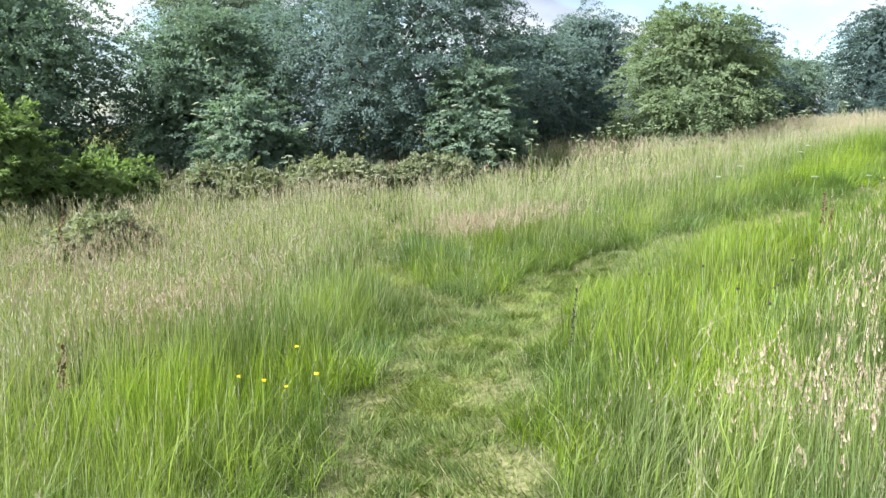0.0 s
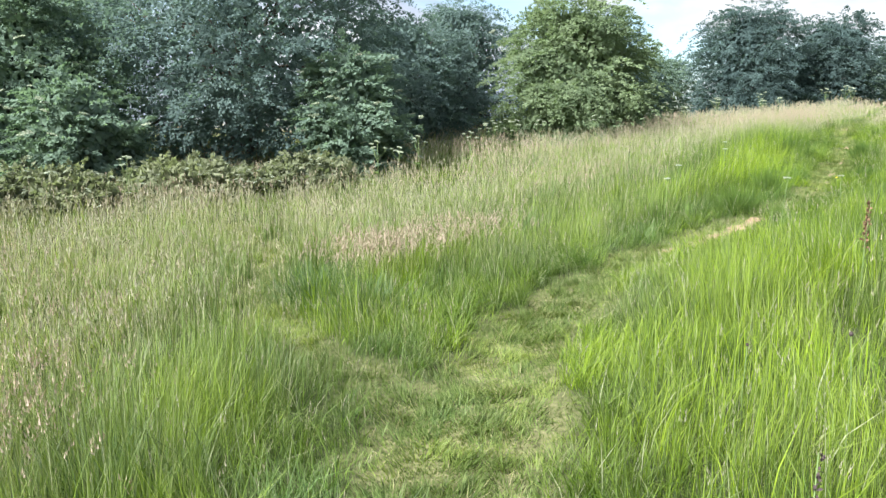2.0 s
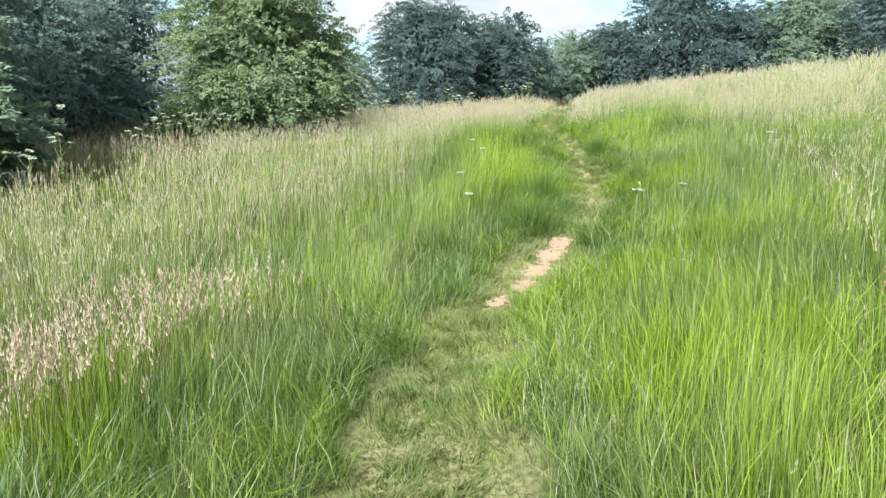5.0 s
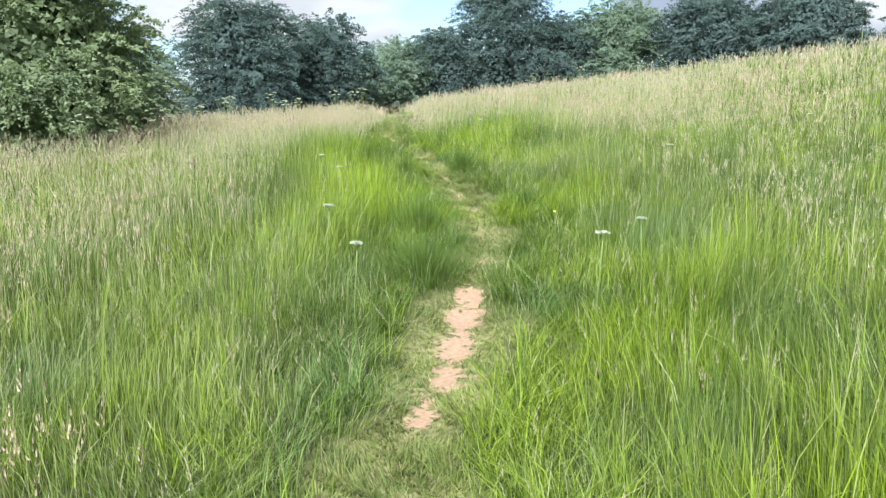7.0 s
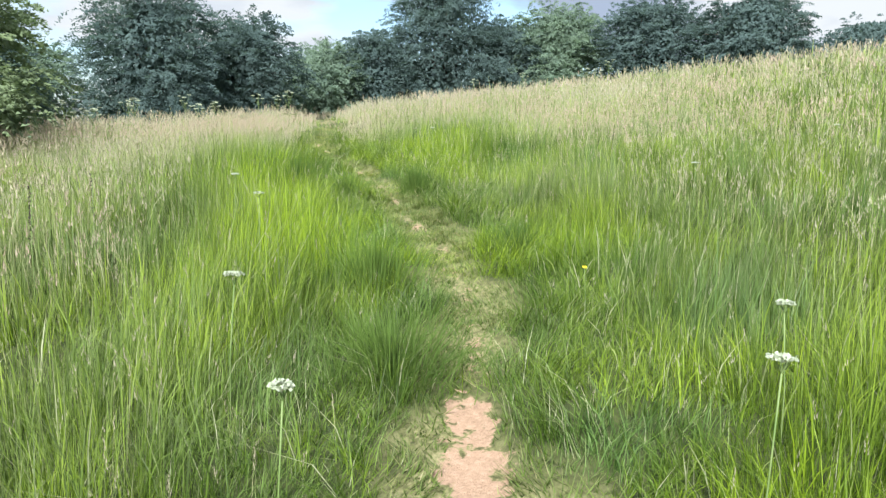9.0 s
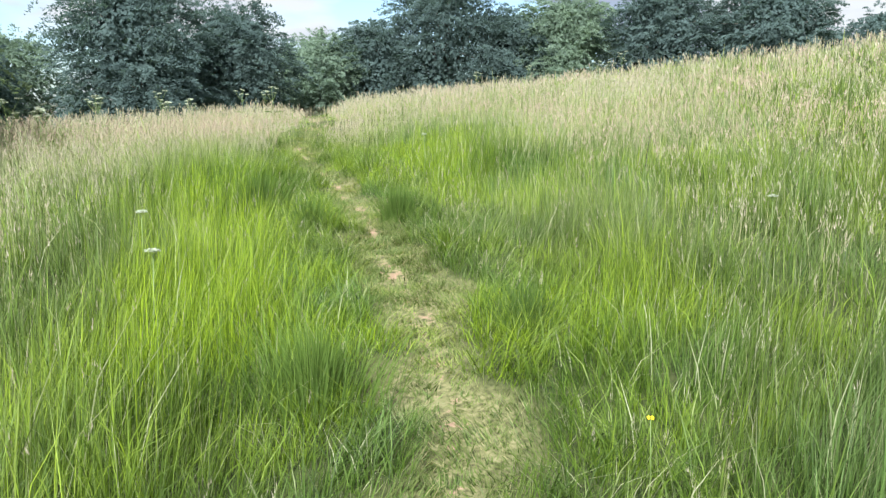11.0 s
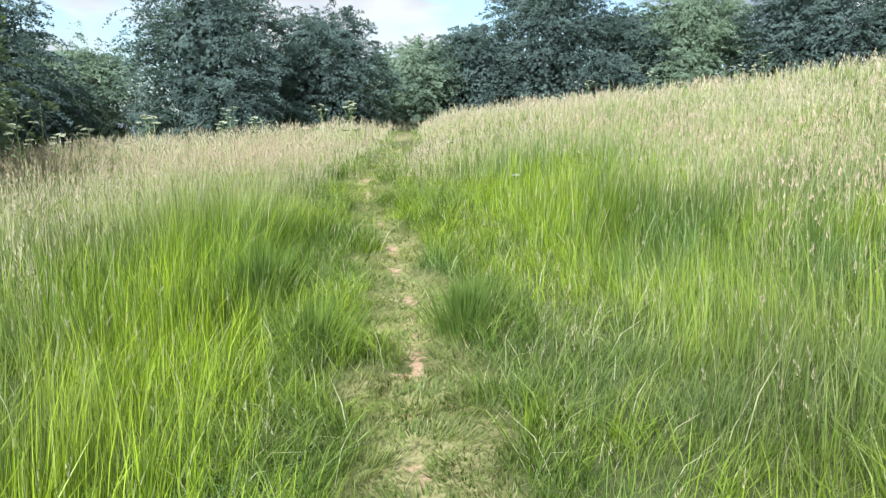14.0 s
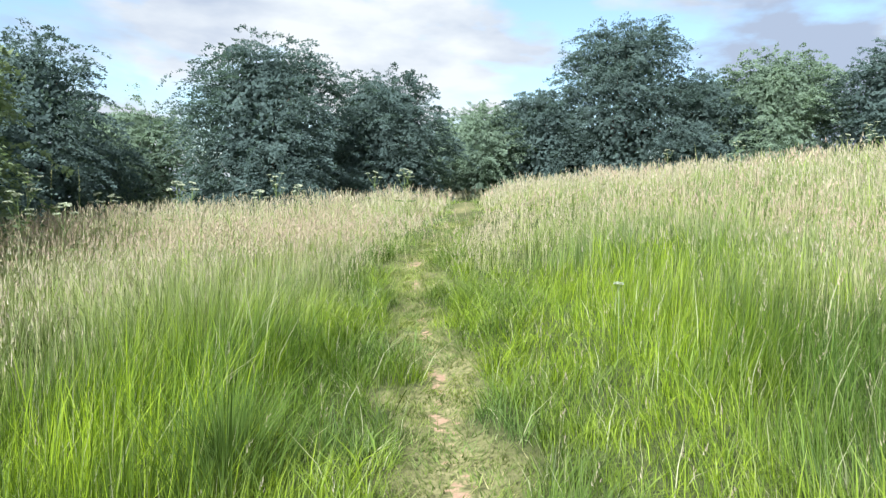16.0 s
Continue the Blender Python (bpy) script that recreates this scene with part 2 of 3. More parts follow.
def tread_at(x, y):
    """1 on the trodden path, 0 in the tall grass."""
    d, s = off_line(x, y, PATH_LINE)
    yy = np.asarray(y, float)
    half = 0.22 + 0.27 * (1 - step(yy, 6.5, 10.5)) - 0.05 * step(yy, 17, 22)
    wob = 0.42 * (patchy(x, y, 0.45, 8) - 0.5) + 0.25 * (patchy(x, y, 0.17, 9) - 0.5)
    main = 1 - step(d + wob, half - 0.12, half + 0.20)
    d2, _ = off_line(x, y, TRACK_LINE)
    return np.maximum(main, 0.6 * (1 - step(d2 + wob, 0.08, 0.38)))


# bare places along the path: middle, reach along and across it
BARE = [(-0.14, 3.35, 0.14, 0.08), (3.85, 10.5, 0.22, 0.08), (4.3, 10.7, 0.30, 0.10), (4.75, 11.0, 0.36, 0.13), (5.25, 11.3, 0.40, 0.14), (5.65, 11.55, 0.30, 0.13),
        (6.6, 12.1, 0.25, 0.05), (7.3, 12.65, 0.3, 0.05), (8.3, 13.5, 0.16, 0.09), (8.95, 14.2, 0.22, 0.10), (9.15, 14.5, 0.2, 0.07), (10.0, 15.3, 0.35, 0.06), (10.85, 16.2, 0.22, 0.10),
        (11.4, 16.9, 0.22, 0.09), (11.9, 17.5, 0.25, 0.07), (12.6, 18.4, 0.3, 0.05), (13.9, 20.0, 0.4, 0.06), (14.85, 21.1, 0.3, 0.14)]


def bare_at(x, y):
    x, y = np.asarray(x, float), np.asarray(y, float)
    b = np.zeros(x.shape)
    for cx, cy, along, across in BARE:
        i = np.argmin(np.hypot(PATH_LINE[:, 0] - cx, PATH_LINE[:, 1] - cy))
        d = PATH_LINE[min(i + 1, len(PATH_LINE) - 1)] - PATH_LINE[max(i - 1, 0)]
        d = d / np.hypot(*d)
        a, c_ = (x - cx) * d[0] + (y - cy) * d[1], -(x - cx) * d[1] + (y - cy) * d[0]
        b = np.maximum(b, (0.9 if cy < 12 else 0.68) * np.exp(-(a / along) ** 2 - (c_ / (across * (1.3 if cy < 12 else 1.08))) ** 2))
    return b


def mesh_from(name, verts, faces_flat, sizes, material, smooth=False):
    """A mesh from arrays: points, the corners of all faces in a row, and each face's number of corners."""
    me = bpy.data.meshes.new(name)
    me.vertices.add(len(verts))
    me.vertices.foreach_set("co", np.ascontiguousarray(verts, dtype=np.float32).ravel())
    me.loops.add(len(faces_flat))
    me.loops.foreach_set("vertex_index", np.ascontiguousarray(faces_flat, dtype=np.int32))
    me.polygons.add(len(sizes))
    starts = np.concatenate(([0], np.cumsum(sizes)[:-1])).astype(np.int32)
    me.polygons.foreach_set("loop_start", starts)
    me.update(calc_edges=True)
    if smooth:
        me.polygons.foreach_set("use_smooth", np.ones(len(sizes), dtype=bool))
    me.materials.append(material)
    return me


def give(me, name, values):
    me.attributes.new(name, "FLOAT", "POINT").data.foreach_set("value", np.ascontiguousarray(values, dtype=np.float32))


def part(name, me, parent, label=""):
    ob = new(name, me)
    ob.parent = parent
    return tagged(ob, label)


def ruled(lo, hi, fine_lo, fine_hi, fine, grow=1.18):
    """Grid lines: even between fine_lo and fine_hi, ever wider outside."""
    mid = list(np.arange(fine_lo, fine_hi, fine))
    up, s = [fine_hi], fine
    while up[-1] < hi:
        s *= grow
        up.append(up[-1] + s)
    down, s = [fine_lo], fine
    while down[-1] > lo:
        s *= grow
        down.append(down[-1] - s)
    return np.array(down[:0:-1] + mid + up)


gx, gy = ruled(-1500, 1500, -2.0, 15.5, 0.12), ruled(-1500, 1500, 1.5, 22.0, 0.12)
GX, GY = np.meshgrid(gx, gy, indexing="ij")
bx, by = GX.ravel(), GY.ravel()
tread, bare = tread_at(bx, by), bare_at(bx, by)
middle, _ = off_line(bx, by, PATH_LINE)
bare = np.maximum(bare, 0.42 * np.exp(-(middle / 0.12) ** 2) * step(by, 10.5, 12))
bz = land(bx, by) - 0.03 * tread - 0.025 * bare
nx, ny = len(gx), len(gy)
ii, jj = np.meshgrid(np.arange(nx - 1), np.arange(ny - 1), indexing="ij")
q0 = (ii * ny + jj).ravel()
quads = np.stack([q0, q0 + ny, q0 + ny + 1, q0 + 1], 1)
ground_mesh = mesh_from("ground", np.stack([bx, by, bz], 1), quads.ravel(), np.full(len(quads), 4), M_EARTH, True)
give(ground_mesh, "tread", tread * (0.85 + 0.15 * step(by, 8, 11)))
give(ground_mesh, "bare", bare)
tagged(new("ground", ground_mesh), "sloping meadow ground with a narrow trodden path and bare pinkish soil", "meadow ground", kind="structure")


# ---- grass ----
def blades(x, y, z, h, w, lean, rs, segs=2, dry_haze=None, toward=None, tone=None):
    """Curved grass blades that taper to a tip."""
    n = len(x)
    turn = rs.rand(n) * 2 * np.pi
    fall = rs.rand(n) * 2 * np.pi if toward is None else toward
    dx, dy, cx, cy = np.cos(fall), np.sin(fall), np.cos(turn), np.sin(turn)
    per = 2 * segs + 1
    v = np.empty((n, per, 3))
    for a in range(segs + 1):
        q = a / segs
        out, up = h * lean * q ** 1.7, h * (q - 0.42 * np.minimum(lean, 1.15) ** 2 * q * q)
        half = w * 0.5 * (0.75 + 0.5 * q - 1.25 * q ** 3)
        px, py, pz = x + dx * out, y + dy * out, z + up
        if a < segs:
            v[:, 2 * a] = np.stack([px - cx * half, py - cy * half, pz], 1)
            v[:, 2 * a + 1] = np.stack([px + cx * half, py + cy * half, pz], 1)
        else:
            v[:, 2 * a] = np.stack([px, py, pz], 1)
    b = (np.arange(n) * per)[:, None]
    f = np.concatenate([b + [2 * a, 2 * a + 1, 2 * a + 3, 2 * a + 2] for a in range(segs - 1)] + [b + [2 * segs - 2, 2 * segs - 1, 2 * segs]], 1)
    up = np.tile(np.repeat(np.arange(segs + 1) / segs, 2)[:-1], n)
    dry = np.repeat(np.ones(n) if dry_haze is None else dry_haze, per)
    ton = np.repeat(rs.rand(n) if tone is None else tone, per)
    return v.reshape(-1, 3), f.ravel(), np.tile([4] * (segs - 1) + [3], n), up, dry, ton


def spikes(x, y, z, h, w, lean, rs, dry_haze=None, toward=None, tone=None):
    """Straight fine blades, one face each."""
    n = len(x)
    turn = rs.rand(n) * 2 * np.pi
    fall = rs.rand(n) * 2 * np.pi if toward is None else toward
    cx, cy = np.cos(turn) * w * 0.5, np.sin(turn) * w * 0.5
    v = np.empty((n, 3, 3))
    v[:, 0], v[:, 1] = np.stack([x - cx, y - cy, z], 1), np.stack([x + cx, y + cy, z], 1)
    v[:, 2] = np.stack([x + np.cos(fall) * h * lean, y + np.sin(fall) * h * lean, z + h / np.sqrt(1 + lean ** 2)], 1)
    return (v.reshape(-1, 3), np.arange(3 * n), np.full(n, 3), np.tile([0, 0, 1.0], n),
            np.repeat(np.ones(n) if dry_haze is None else dry_haze, 3), np.repeat(rs.rand(n) if tone is None else tone, 3))


def grass_mesh(name, sets, material):
    cols, base = [[] for _ in range(6)], 0
    for a in sets:
        for i, c in enumerate(cols):
            c.append(a[i] + base if i == 1 else a[i])
        base += len(a[0])
    v, f, n, up, dry, ton = [np.concatenate(c) for c in cols]
    me = mesh_from(name, v, f, n, material)
    give(me, "up", up)
    give(me, "dry_haze", dry)
    give(me, "tone", ton)
    return me


def grass_object(name, sets, material, label, category):
    return tagged(new(name, grass_mesh(name, sets, material)), label, category, kind="stuff")


WALKED = PATH_LINE[(PATH_LINE[:, 1] > -0.5) & (PATH_LINE[:, 1] < 18.0)][::2]
rs = np.random.RandomState(3)


def scatter(n, lo, hi, near, far, clump=0.0, each=16):
    """Places in the box lo..hi whose distance to the walked stretch lies between near and far; also the way each blade falls, its tuft's tone and growth."""
    if clump:
        m = max(n // each, 1)
        cx, cy = rs.uniform(lo[0], hi[0], m), rs.uniform(lo[1], hi[1], m)
        i = rs.randint(0, m, n)
        r, a = np.abs(rs.normal(0, clump, n)), rs.rand(n) * 2 * np.pi
        x, y = cx[i] + r * np.cos(a), cy[i] + r * np.sin(a)
        comb = rs.rand(m) * 2 * np.pi
        a = np.where(rs.rand(n) < 0.45, comb[i] + rs.normal(0, 0.5, n), a)
        tone, grow = rs.rand(m)[i], rs.uniform(0.45, 1.3, m)[i]
    else:
        x, y, a = rs.uniform(lo[0], hi[0], n), rs.uniform(lo[1], hi[1], n), rs.rand(n) * 2 * np.pi
        tone, grow = rs.rand(n), rs.uniform(0.5, 1.1, n)
    d, _ = off_line(x, y, WALKED)
    ok = (d >= near) & (d < far)
    return x[ok], y[ok], a[ok], tone[ok], grow[ok]


def stand(x, y):
    """How tall the grass grows at a place."""
    return 0.24 + 0.22 * patchy(x, y, 2.2, 21) + 0.34 * patchy(x, y, 0.45, 22) ** 1.4


def dry_haze_at(x, y):
    """How dry and seeded the sward is: more so up the slope and in patches. The last term pales the far left to paint
    in haze.
    """
    return np.clip(0.19 + 0.42 * step(np.asarray(x) + 0.6 * np.asarray(y), 16, 32) + 0.8 * (patchy(x, y, 2.6, 31) - 0.5) + 0.75 * step(-np.asarray(x), 0.6, 3.5) + 0.5 * step(np.asarray(y) - 0.75 * np.asarray(x), 9.5, 15), 0, 1)


# where the grass is freshest: middle and reach
FRESH = [(2.3, 6.6, 1.5), (3.6, 8.3, 1.2), (1.4, 4.6, 0.8), (-1.6, 4.4, 0.9), (7.9, 14.9, 1.0), (6.9, 14.0, 0.9), (9.0, 16.3, 0.9), (9.6, 17.6, 0.8), (12.8, 17.2, 1.0), (15.5, 18.0, 1.3)]


def fresh_at(x, y):
    f = np.zeros(np.shape(x))
    for cx, cy, r in FRESH:
        f = np.maximum(f, np.exp(-((x - cx) ** 2 + (y - cy) ** 2) / (r * r)))
    return f * (0.4 + 0.9 * patchy(x, y, 0.5, 81))


sets = []
BOX = ((-14, -4), (37, 42))
for near, far, per, wide, bent in ((0, 2.2, 3300, 0.0038, 0.28), (2.2, 6.0, 1250, 0.0063, 0.12), (6.0, 14.0, 330, 0.0128, 0.12), (14.0, 40.0, 90, 0.030, 0.1)):
    lo = (max(BOX[0][0], -0.6 - far), max(BOX[0][1], -0.5 - far))
    hi = (min(BOX[1][0], 12.4 + far), min(BOX[1][1], 18.0 + far))
    for clump, share in ((0.055, 0.7), (0.0, 0.3)):
        n = int((hi[0] - lo[0]) * (hi[1] - lo[1]) * per * share)
        x, y, a, tone, grow = scatter(n, lo, hi, near, far, clump * (1 + 120 * (wide - 0.0052)))
        t_ = tread_at(x, y)
        keep = rs.rand(len(x)) > t_ * 1.8
        x, y, a, tone, grow, t_ = x[keep], y[keep], a[keep], tone[keep], grow[keep], t_[keep]
        n = len(x)
        dpath, _ = off_line(x, y, PATH_LINE)
        dright, _ = off_line(x - 0.42, y + 0.42, PATH_LINE)
        dpath = dpath + (np.minimum(dpath, dright) - dpath) * step(y, 11.5, 14.5)
        side = step(dpath, 0.25, 1.6)
        drift = 6.3 * patchy(x, y, 0.8, 71) + 5.0 * patchy(x, y, 2.5, 72)
        a = np.where(rs.rand(n) < 0.5, drift, a)
        h = stand(x, y) * grow * (0.55 + 0.6 * rs.rand(n)) * (1 - 0.6 * t_) * (0.36 + 0.64 * side)
        w = wide * (0.55 + 0.9 * rs.rand(n))
        lean = np.clip(np.abs(rs.normal(0.2, 0.3, n)) * (0.55 + 1.0 * patchy(x, y, 0.7, 73)) + 0.5 * (1 - side) * rs.rand(n), 0, 1.25)
        fresh = fresh_at(x, y)
        z, dry, a = land(x, y) - 0.02, dry_haze_at(x, y) * (1 - 0.8 * np.minimum(fresh, 1)), a + rs.normal(0, 0.5, n)
        curved = rs.rand(n) < bent
        # short straight blades get a deeper tone: shade low in the sward, painted in
        h, w, tone = h * np.where(curved, 1.12, 0.70), w * np.where(curved, 1.3, 1.0), np.where(curved, 0.65 * tone, 0.45 + 0.75 * tone) - np.where(curved, 1.15, 0.6) * fresh
        for sel, make in ((curved, blades), (~curved, spikes)):
            c = [v[sel] for v in (x, y, z, h, w, lean)]
            sets.append(make(*c, rs, dry_haze=dry[sel], toward=a[sel], tone=tone[sel]))
grass_object("meadow_grass", sets, M_GRASS, "tall unmown green meadow grass with dry straw tips", "grass")

# short, flattened grass on the path
n = 260000
i = rs.randint(0, len(PATH_LINE) - 13, n)
x, y = PATH_LINE[i, 0] + rs.normal(0, 0.32, n), PATH_LINE[i, 1] + rs.normal(0, 0.32, n)
j = rs.randint(0, len(TRACK_LINE), n // 8)
x, y = np.concatenate([x, TRACK_LINE[j, 0] + rs.normal(0, 0.22, len(j))]), np.concatenate([y, TRACK_LINE[j, 1] + rs.normal(0, 0.3, len(j))])
t_, b_ = tread_at(x, y), bare_at(x, y)
mid, _ = off_line(x, y, PATH_LINE)
worn_out = (0.25 + 0.55 * patchy(x, y, 0.6, 55)) * np.exp(-(mid / 0.13) ** 2) * step(y, 10.5, 12) * (1 - 0.7 * step(y, 17, 19.5))
keep = (rs.rand(len(x)) > worn_out) & (rs.rand(len(x)) < t_ * 1.2 * (0.15 + 0.08 * (1 - step(y, 9, 11)) + 1.2 * patchy(x, y, 0.13, 51))) & (rs.rand(len(x)) > b_ * 1.7) & (y > -2)
x, y, t_ = x[keep], y[keep], t_[keep]
n = len(x)
h = 0.035 + (0.15 - 0.07 * step(y, 10, 12)) * rs.rand(n) * patchy(x, y, 0.16, 52) ** 1.5 + 0.12 * (1 - t_)
flat = spikes(x, y, land(x, y) - 0.04, h, 0.007 * (0.7 + 0.7 * rs.rand(n)), np.clip(rs.normal(0.8, 0.3, n), 0.1, 1.3), rs, rs.rand(n) * (0.55 + 0.45 * step(y, 8, 11)), np.where(rs.rand(n) < 0.6, 9 * patchy(x, y, 0.25, 54), rs.rand(n) * 6.3), step(patchy(x, y, 0.14, 53), 0.3, 0.7))
grass_object("trodden_grass", [flat], M_SHORT, "short flattened yellow-green grass on the trodden path", "grass")

# arching grass that hangs over the path's edges
n = 60000
i = rs.randint(12, len(PATH_LINE) - 20, n)
x, y = PATH_LINE[i, 0] + rs.normal(0, 0.5, n), PATH_LINE[i, 1] + rs.normal(0, 0.5, n)
tuft = rs.randint(0, n // 14, n)
x, y = x[tuft] + rs.normal(0, 0.05, n), y[tuft] + rs.normal(0, 0.05, n)
lead = (rs.rand(n) * 6.3)[tuft]
t_ = tread_at(x, y)
keep = rs.rand(n) > t_ * 4.0
x, y, t_, lead, tuft = x[keep], y[keep], t_[keep], lead[keep], tuft[keep]
n = len(x)
h = (0.20 + 0.22 * rs.rand(n)) * (0.6 + 0.7 * patchy(x, y, 0.4, 91))
verge = blades(x, y, land(x, y) - 0.02, h, 0.0052 * (0.6 + 0.7 * rs.rand(n)), np.clip(rs.normal(0.8, 0.25, n), 0.2, 1.25), rs, 2, 0.25 * rs.rand(n), lead + rs.normal(0, 0.7, n), ((tuft * 0.37) % 1.0) - 0.5 * fresh_at(x, y))
grass_object("verge_grass", [verge], M_GRASS, "arching green grass tufts hanging over the path edges", "grass")


def seed_stems(x, y, h, rs, wide, head_len, head_wide, count):
    """Thin stalks with a seed head of small upright slivers."""
    n = len(x)
    z = land(x, y)
    a, lean = rs.rand(n) * 2 * np.pi, np.abs(rs.normal(0, 0.16, n))
    stalk = spikes(x, y, z, h, np.full(n, wide * 1.3), lean, rs, np.zeros(n), a)
    vs, fs = [], []
    base = 0
    nod = rs.rand(n) * 0.5
    for s in range(count):
        f = (s + 0.5) / count
        b = rs.rand(n) * 2 * np.pi
        r = head_wide * (1.15 - f) * (0.3 + rs.rand(n))
        zz = z + h * (1 - 0.42 * lean ** 2) - head_len * (0.95 - 0.95 * f) * (0.9 + 0.2 * rs.rand(n)) - nod * head_len * f * f * 0.5
        push = h * lean + nod * head_len * f * f
        tx, ty = x + np.cos(a) * push, y + np.sin(a) * push
        L, W = head_len * (1.3 / count + 0.10) * (0.7 + 0.6 * rs.rand(n)), (head_wide * 0.15 + 0.3 * wide) * np.ones(n)
        cx, cy = tx + np.cos(b) * r, ty + np.sin(b) * r
        px, py = np.cos(b + 1.5) * W, np.sin(b + 1.5) * W
        v = np.empty((n, 3, 3))
        v[:, 0] = np.stack([cx - px - np.cos(b) * r * 0.3, cy - py - np.sin(b) * r * 0.3, zz - L * 0.4], 1)
        v[:, 1] = np.stack([cx + px, cy + py, zz - L * 0.4], 1)
        v[:, 2] = np.stack([cx + np.cos(b) * (W + r * 0.4), cy + np.sin(b) * (W + r * 0.4), zz + L * 0.6], 1)
        vs.append(v.reshape(-1, 3))
        fs.append(np.arange(n * 3) + base)
        base += n * 3
    heads = (np.concatenate(vs), np.concatenate(fs), np.full(n * count, 3), np.ones(base), np.ones(base), np.ones(base))
    return stalk, heads


stalks, tan_heads, pink_heads = [], [], []
for near, far, per, wide, hl, hw, sp in ((0.3, 2.5, 80, 0.0014, 0.075, 0.008, 10), (2.5, 7.0, 140, 0.0032, 0.10, 0.018, 5), (7.0, 15.0, 60, 0.007, 0.14, 0.03, 4), (15.0, 40.0, 17, 0.014, 0.20, 0.06, 3)):
    lo = (max(BOX[0][0], -0.6 - far), max(BOX[0][1], -0.5 - far))
    hi = (min(BOX[1][0], 12.4 + far), min(BOX[1][1], 18.0 + far))
    n = int((hi[0] - lo[0]) * (hi[1] - lo[1]) * per)
    x, y = scatter(n, lo, hi, near, far, 0.3, 10)[:2]
    d, _ = off_line(x, y, PATH_LINE)
    keep = (rs.rand(len(x)) < (0.10 + 0.90 * dry_haze_at(x, y)) * (1 - 0.85 * np.minimum(fresh_at(x, y), 1))) & (d > 0.45)
    x, y = x[keep], y[keep]
    h = (stand(x, y) * 0.9 + 0.22) * (0.55 + 0.5 * rs.rand(len(x))) * (0.5 + 0.5 * step(d[keep], 0.45, 1.3))
    pink = (rs.rand(len(x)) < step(patchy(x, y, 2.4, 41), 0.5, 0.8)) & (near > 2)
    for sel, heads in ((~pink, tan_heads), (pink, pink_heads)):
        s_, h_ = seed_stems(x[sel], y[sel], h[sel], rs, wide, hl, hw, sp)
        stalks.append(s_), heads.append(h_)
# the pink fine-headed patch beside the path and others like it
for cx, cy, rx_, ry_, n in ((0.35, 10.4, 0.35, 0.3, 520), (1.35, 10.9, 0.4, 0.25, 320), (-2.4, 6.4, 0.5, 0.5, 380), (1.75, 3.1, 0.3, 0.35, 220), (13.9, 22.2, 1.0, 0.8, 900), (12.2, 23.0, 1.2, 0.9, 500), (-4.6, 9.5, 1.2, 1.6, 700)):
    x, y = cx + rs.normal(0, rx_, n), cy + rs.normal(0, ry_, n)
    h = 0.42 + 0.24 * rs.rand(n)
    s_, h_ = seed_stems(x, y, h, rs, 0.002, 0.11, 0.018, 12)
    stalks.append(s_), pink_heads.append(h_)
grass_object("grass_stalks", stalks, M_STALK, "thin flowering grass stalks standing above the meadow", "grass stalks")
grass_object("seed_heads", tan_heads, M_SEED, "pale straw-coloured grass seed heads above the meadow", "seed heads")
grass_object("pink_seed_heads", pink_heads, M_PINK, "pinkish-brown feathery grass seed heads in patches", "seed heads")


# ---- trees and shrubs of the hedge ----
def tube(points, radii, sides=7):
    """A tapered round limb along points."""
    v, f = [], []
    for a, (p, r) in enumerate(zip(points, radii)):
        d = Vector(points[min(a + 1, len(points) - 1)]) - Vector(points[max(a - 1, 0)])
        q = d.to_track_quat("Z", "Y")
        for s in range(sides):
            w = 2 * math.pi * s / sides
            v.append(Vector(p) + q @ Vector((math.cos(w) * r, math.sin(w) * r, 0)))
    for a in range(len(points) - 1):
        for s in range(sides):
            s2 = (s + 1) % sides
            f.append((a * sides + s, a * sides + s2, (a + 1) * sides + s2, (a + 1) * sides + s))
    f.append(tuple(range((len(points) - 1) * sides, len(points) * sides)))
    return v, f


def joined_tubes(name, tubes, material):
    v, f = [], []
    for tv, tf in tubes:
        b = len(v)
        v += [tuple(p) for p in tv]
        f += [tuple(i + b for i in q) for q in tf]
    me = bpy.data.meshes.new(name)
    me.from_pydata(v, [], f)
    me.polygons.foreach_set("use_smooth", np.ones(len(f), dtype=bool))
    me.materials.append(material)
    return me


def leaves(c, d, size, rs, aspect=0.6):
    """Pointed, folded leaves at c that point along d."""
    n = len(c)
    d = d / (np.linalg.norm(d, axis=1, keepdims=True) + 1e-9)
    r = rs.normal(0, 1, (n, 3))
    s = np.cross(d, r)
    s /= np.linalg.norm(s, axis=1, keepdims=True) + 1e-9
    L, W = size[:, None], size[:, None] * aspect * 0.5
    v = np.empty((n, 4, 3))
    v[:, 0], v[:, 2] = c, c + d * L
    nrm = np.cross(d, s)
    v[:, 1], v[:, 3] = c + d * L * 0.45 + s * W + nrm * W * 0.5, c + d * L * 0.45 - s * W + nrm * W * 0.5
    return v.reshape(-1, 3)


def small_leaves(c, d, face, size, aspect=0.75):
    """Small pointed leaves, one triangle each, that face the way given."""
    d = d / (np.linalg.norm(d, axis=1, keepdims=True) + 1e-9)
    s = np.cross(d, face)
    s /= np.linalg.norm(s, axis=1, keepdims=True) + 1e-9
    v = np.empty((len(c), 3, 3))
    v[:, 0], v[:, 1], v[:, 2] = c - s * size[:, None] * aspect * 0.5, c + s * size[:, None] * aspect * 0.5, c + d * size[:, None]
    return v.reshape(-1, 3)


def unit(v):
    return v / (np.linalg.norm(v, axis=-1, keepdims=True) + 1e-9)


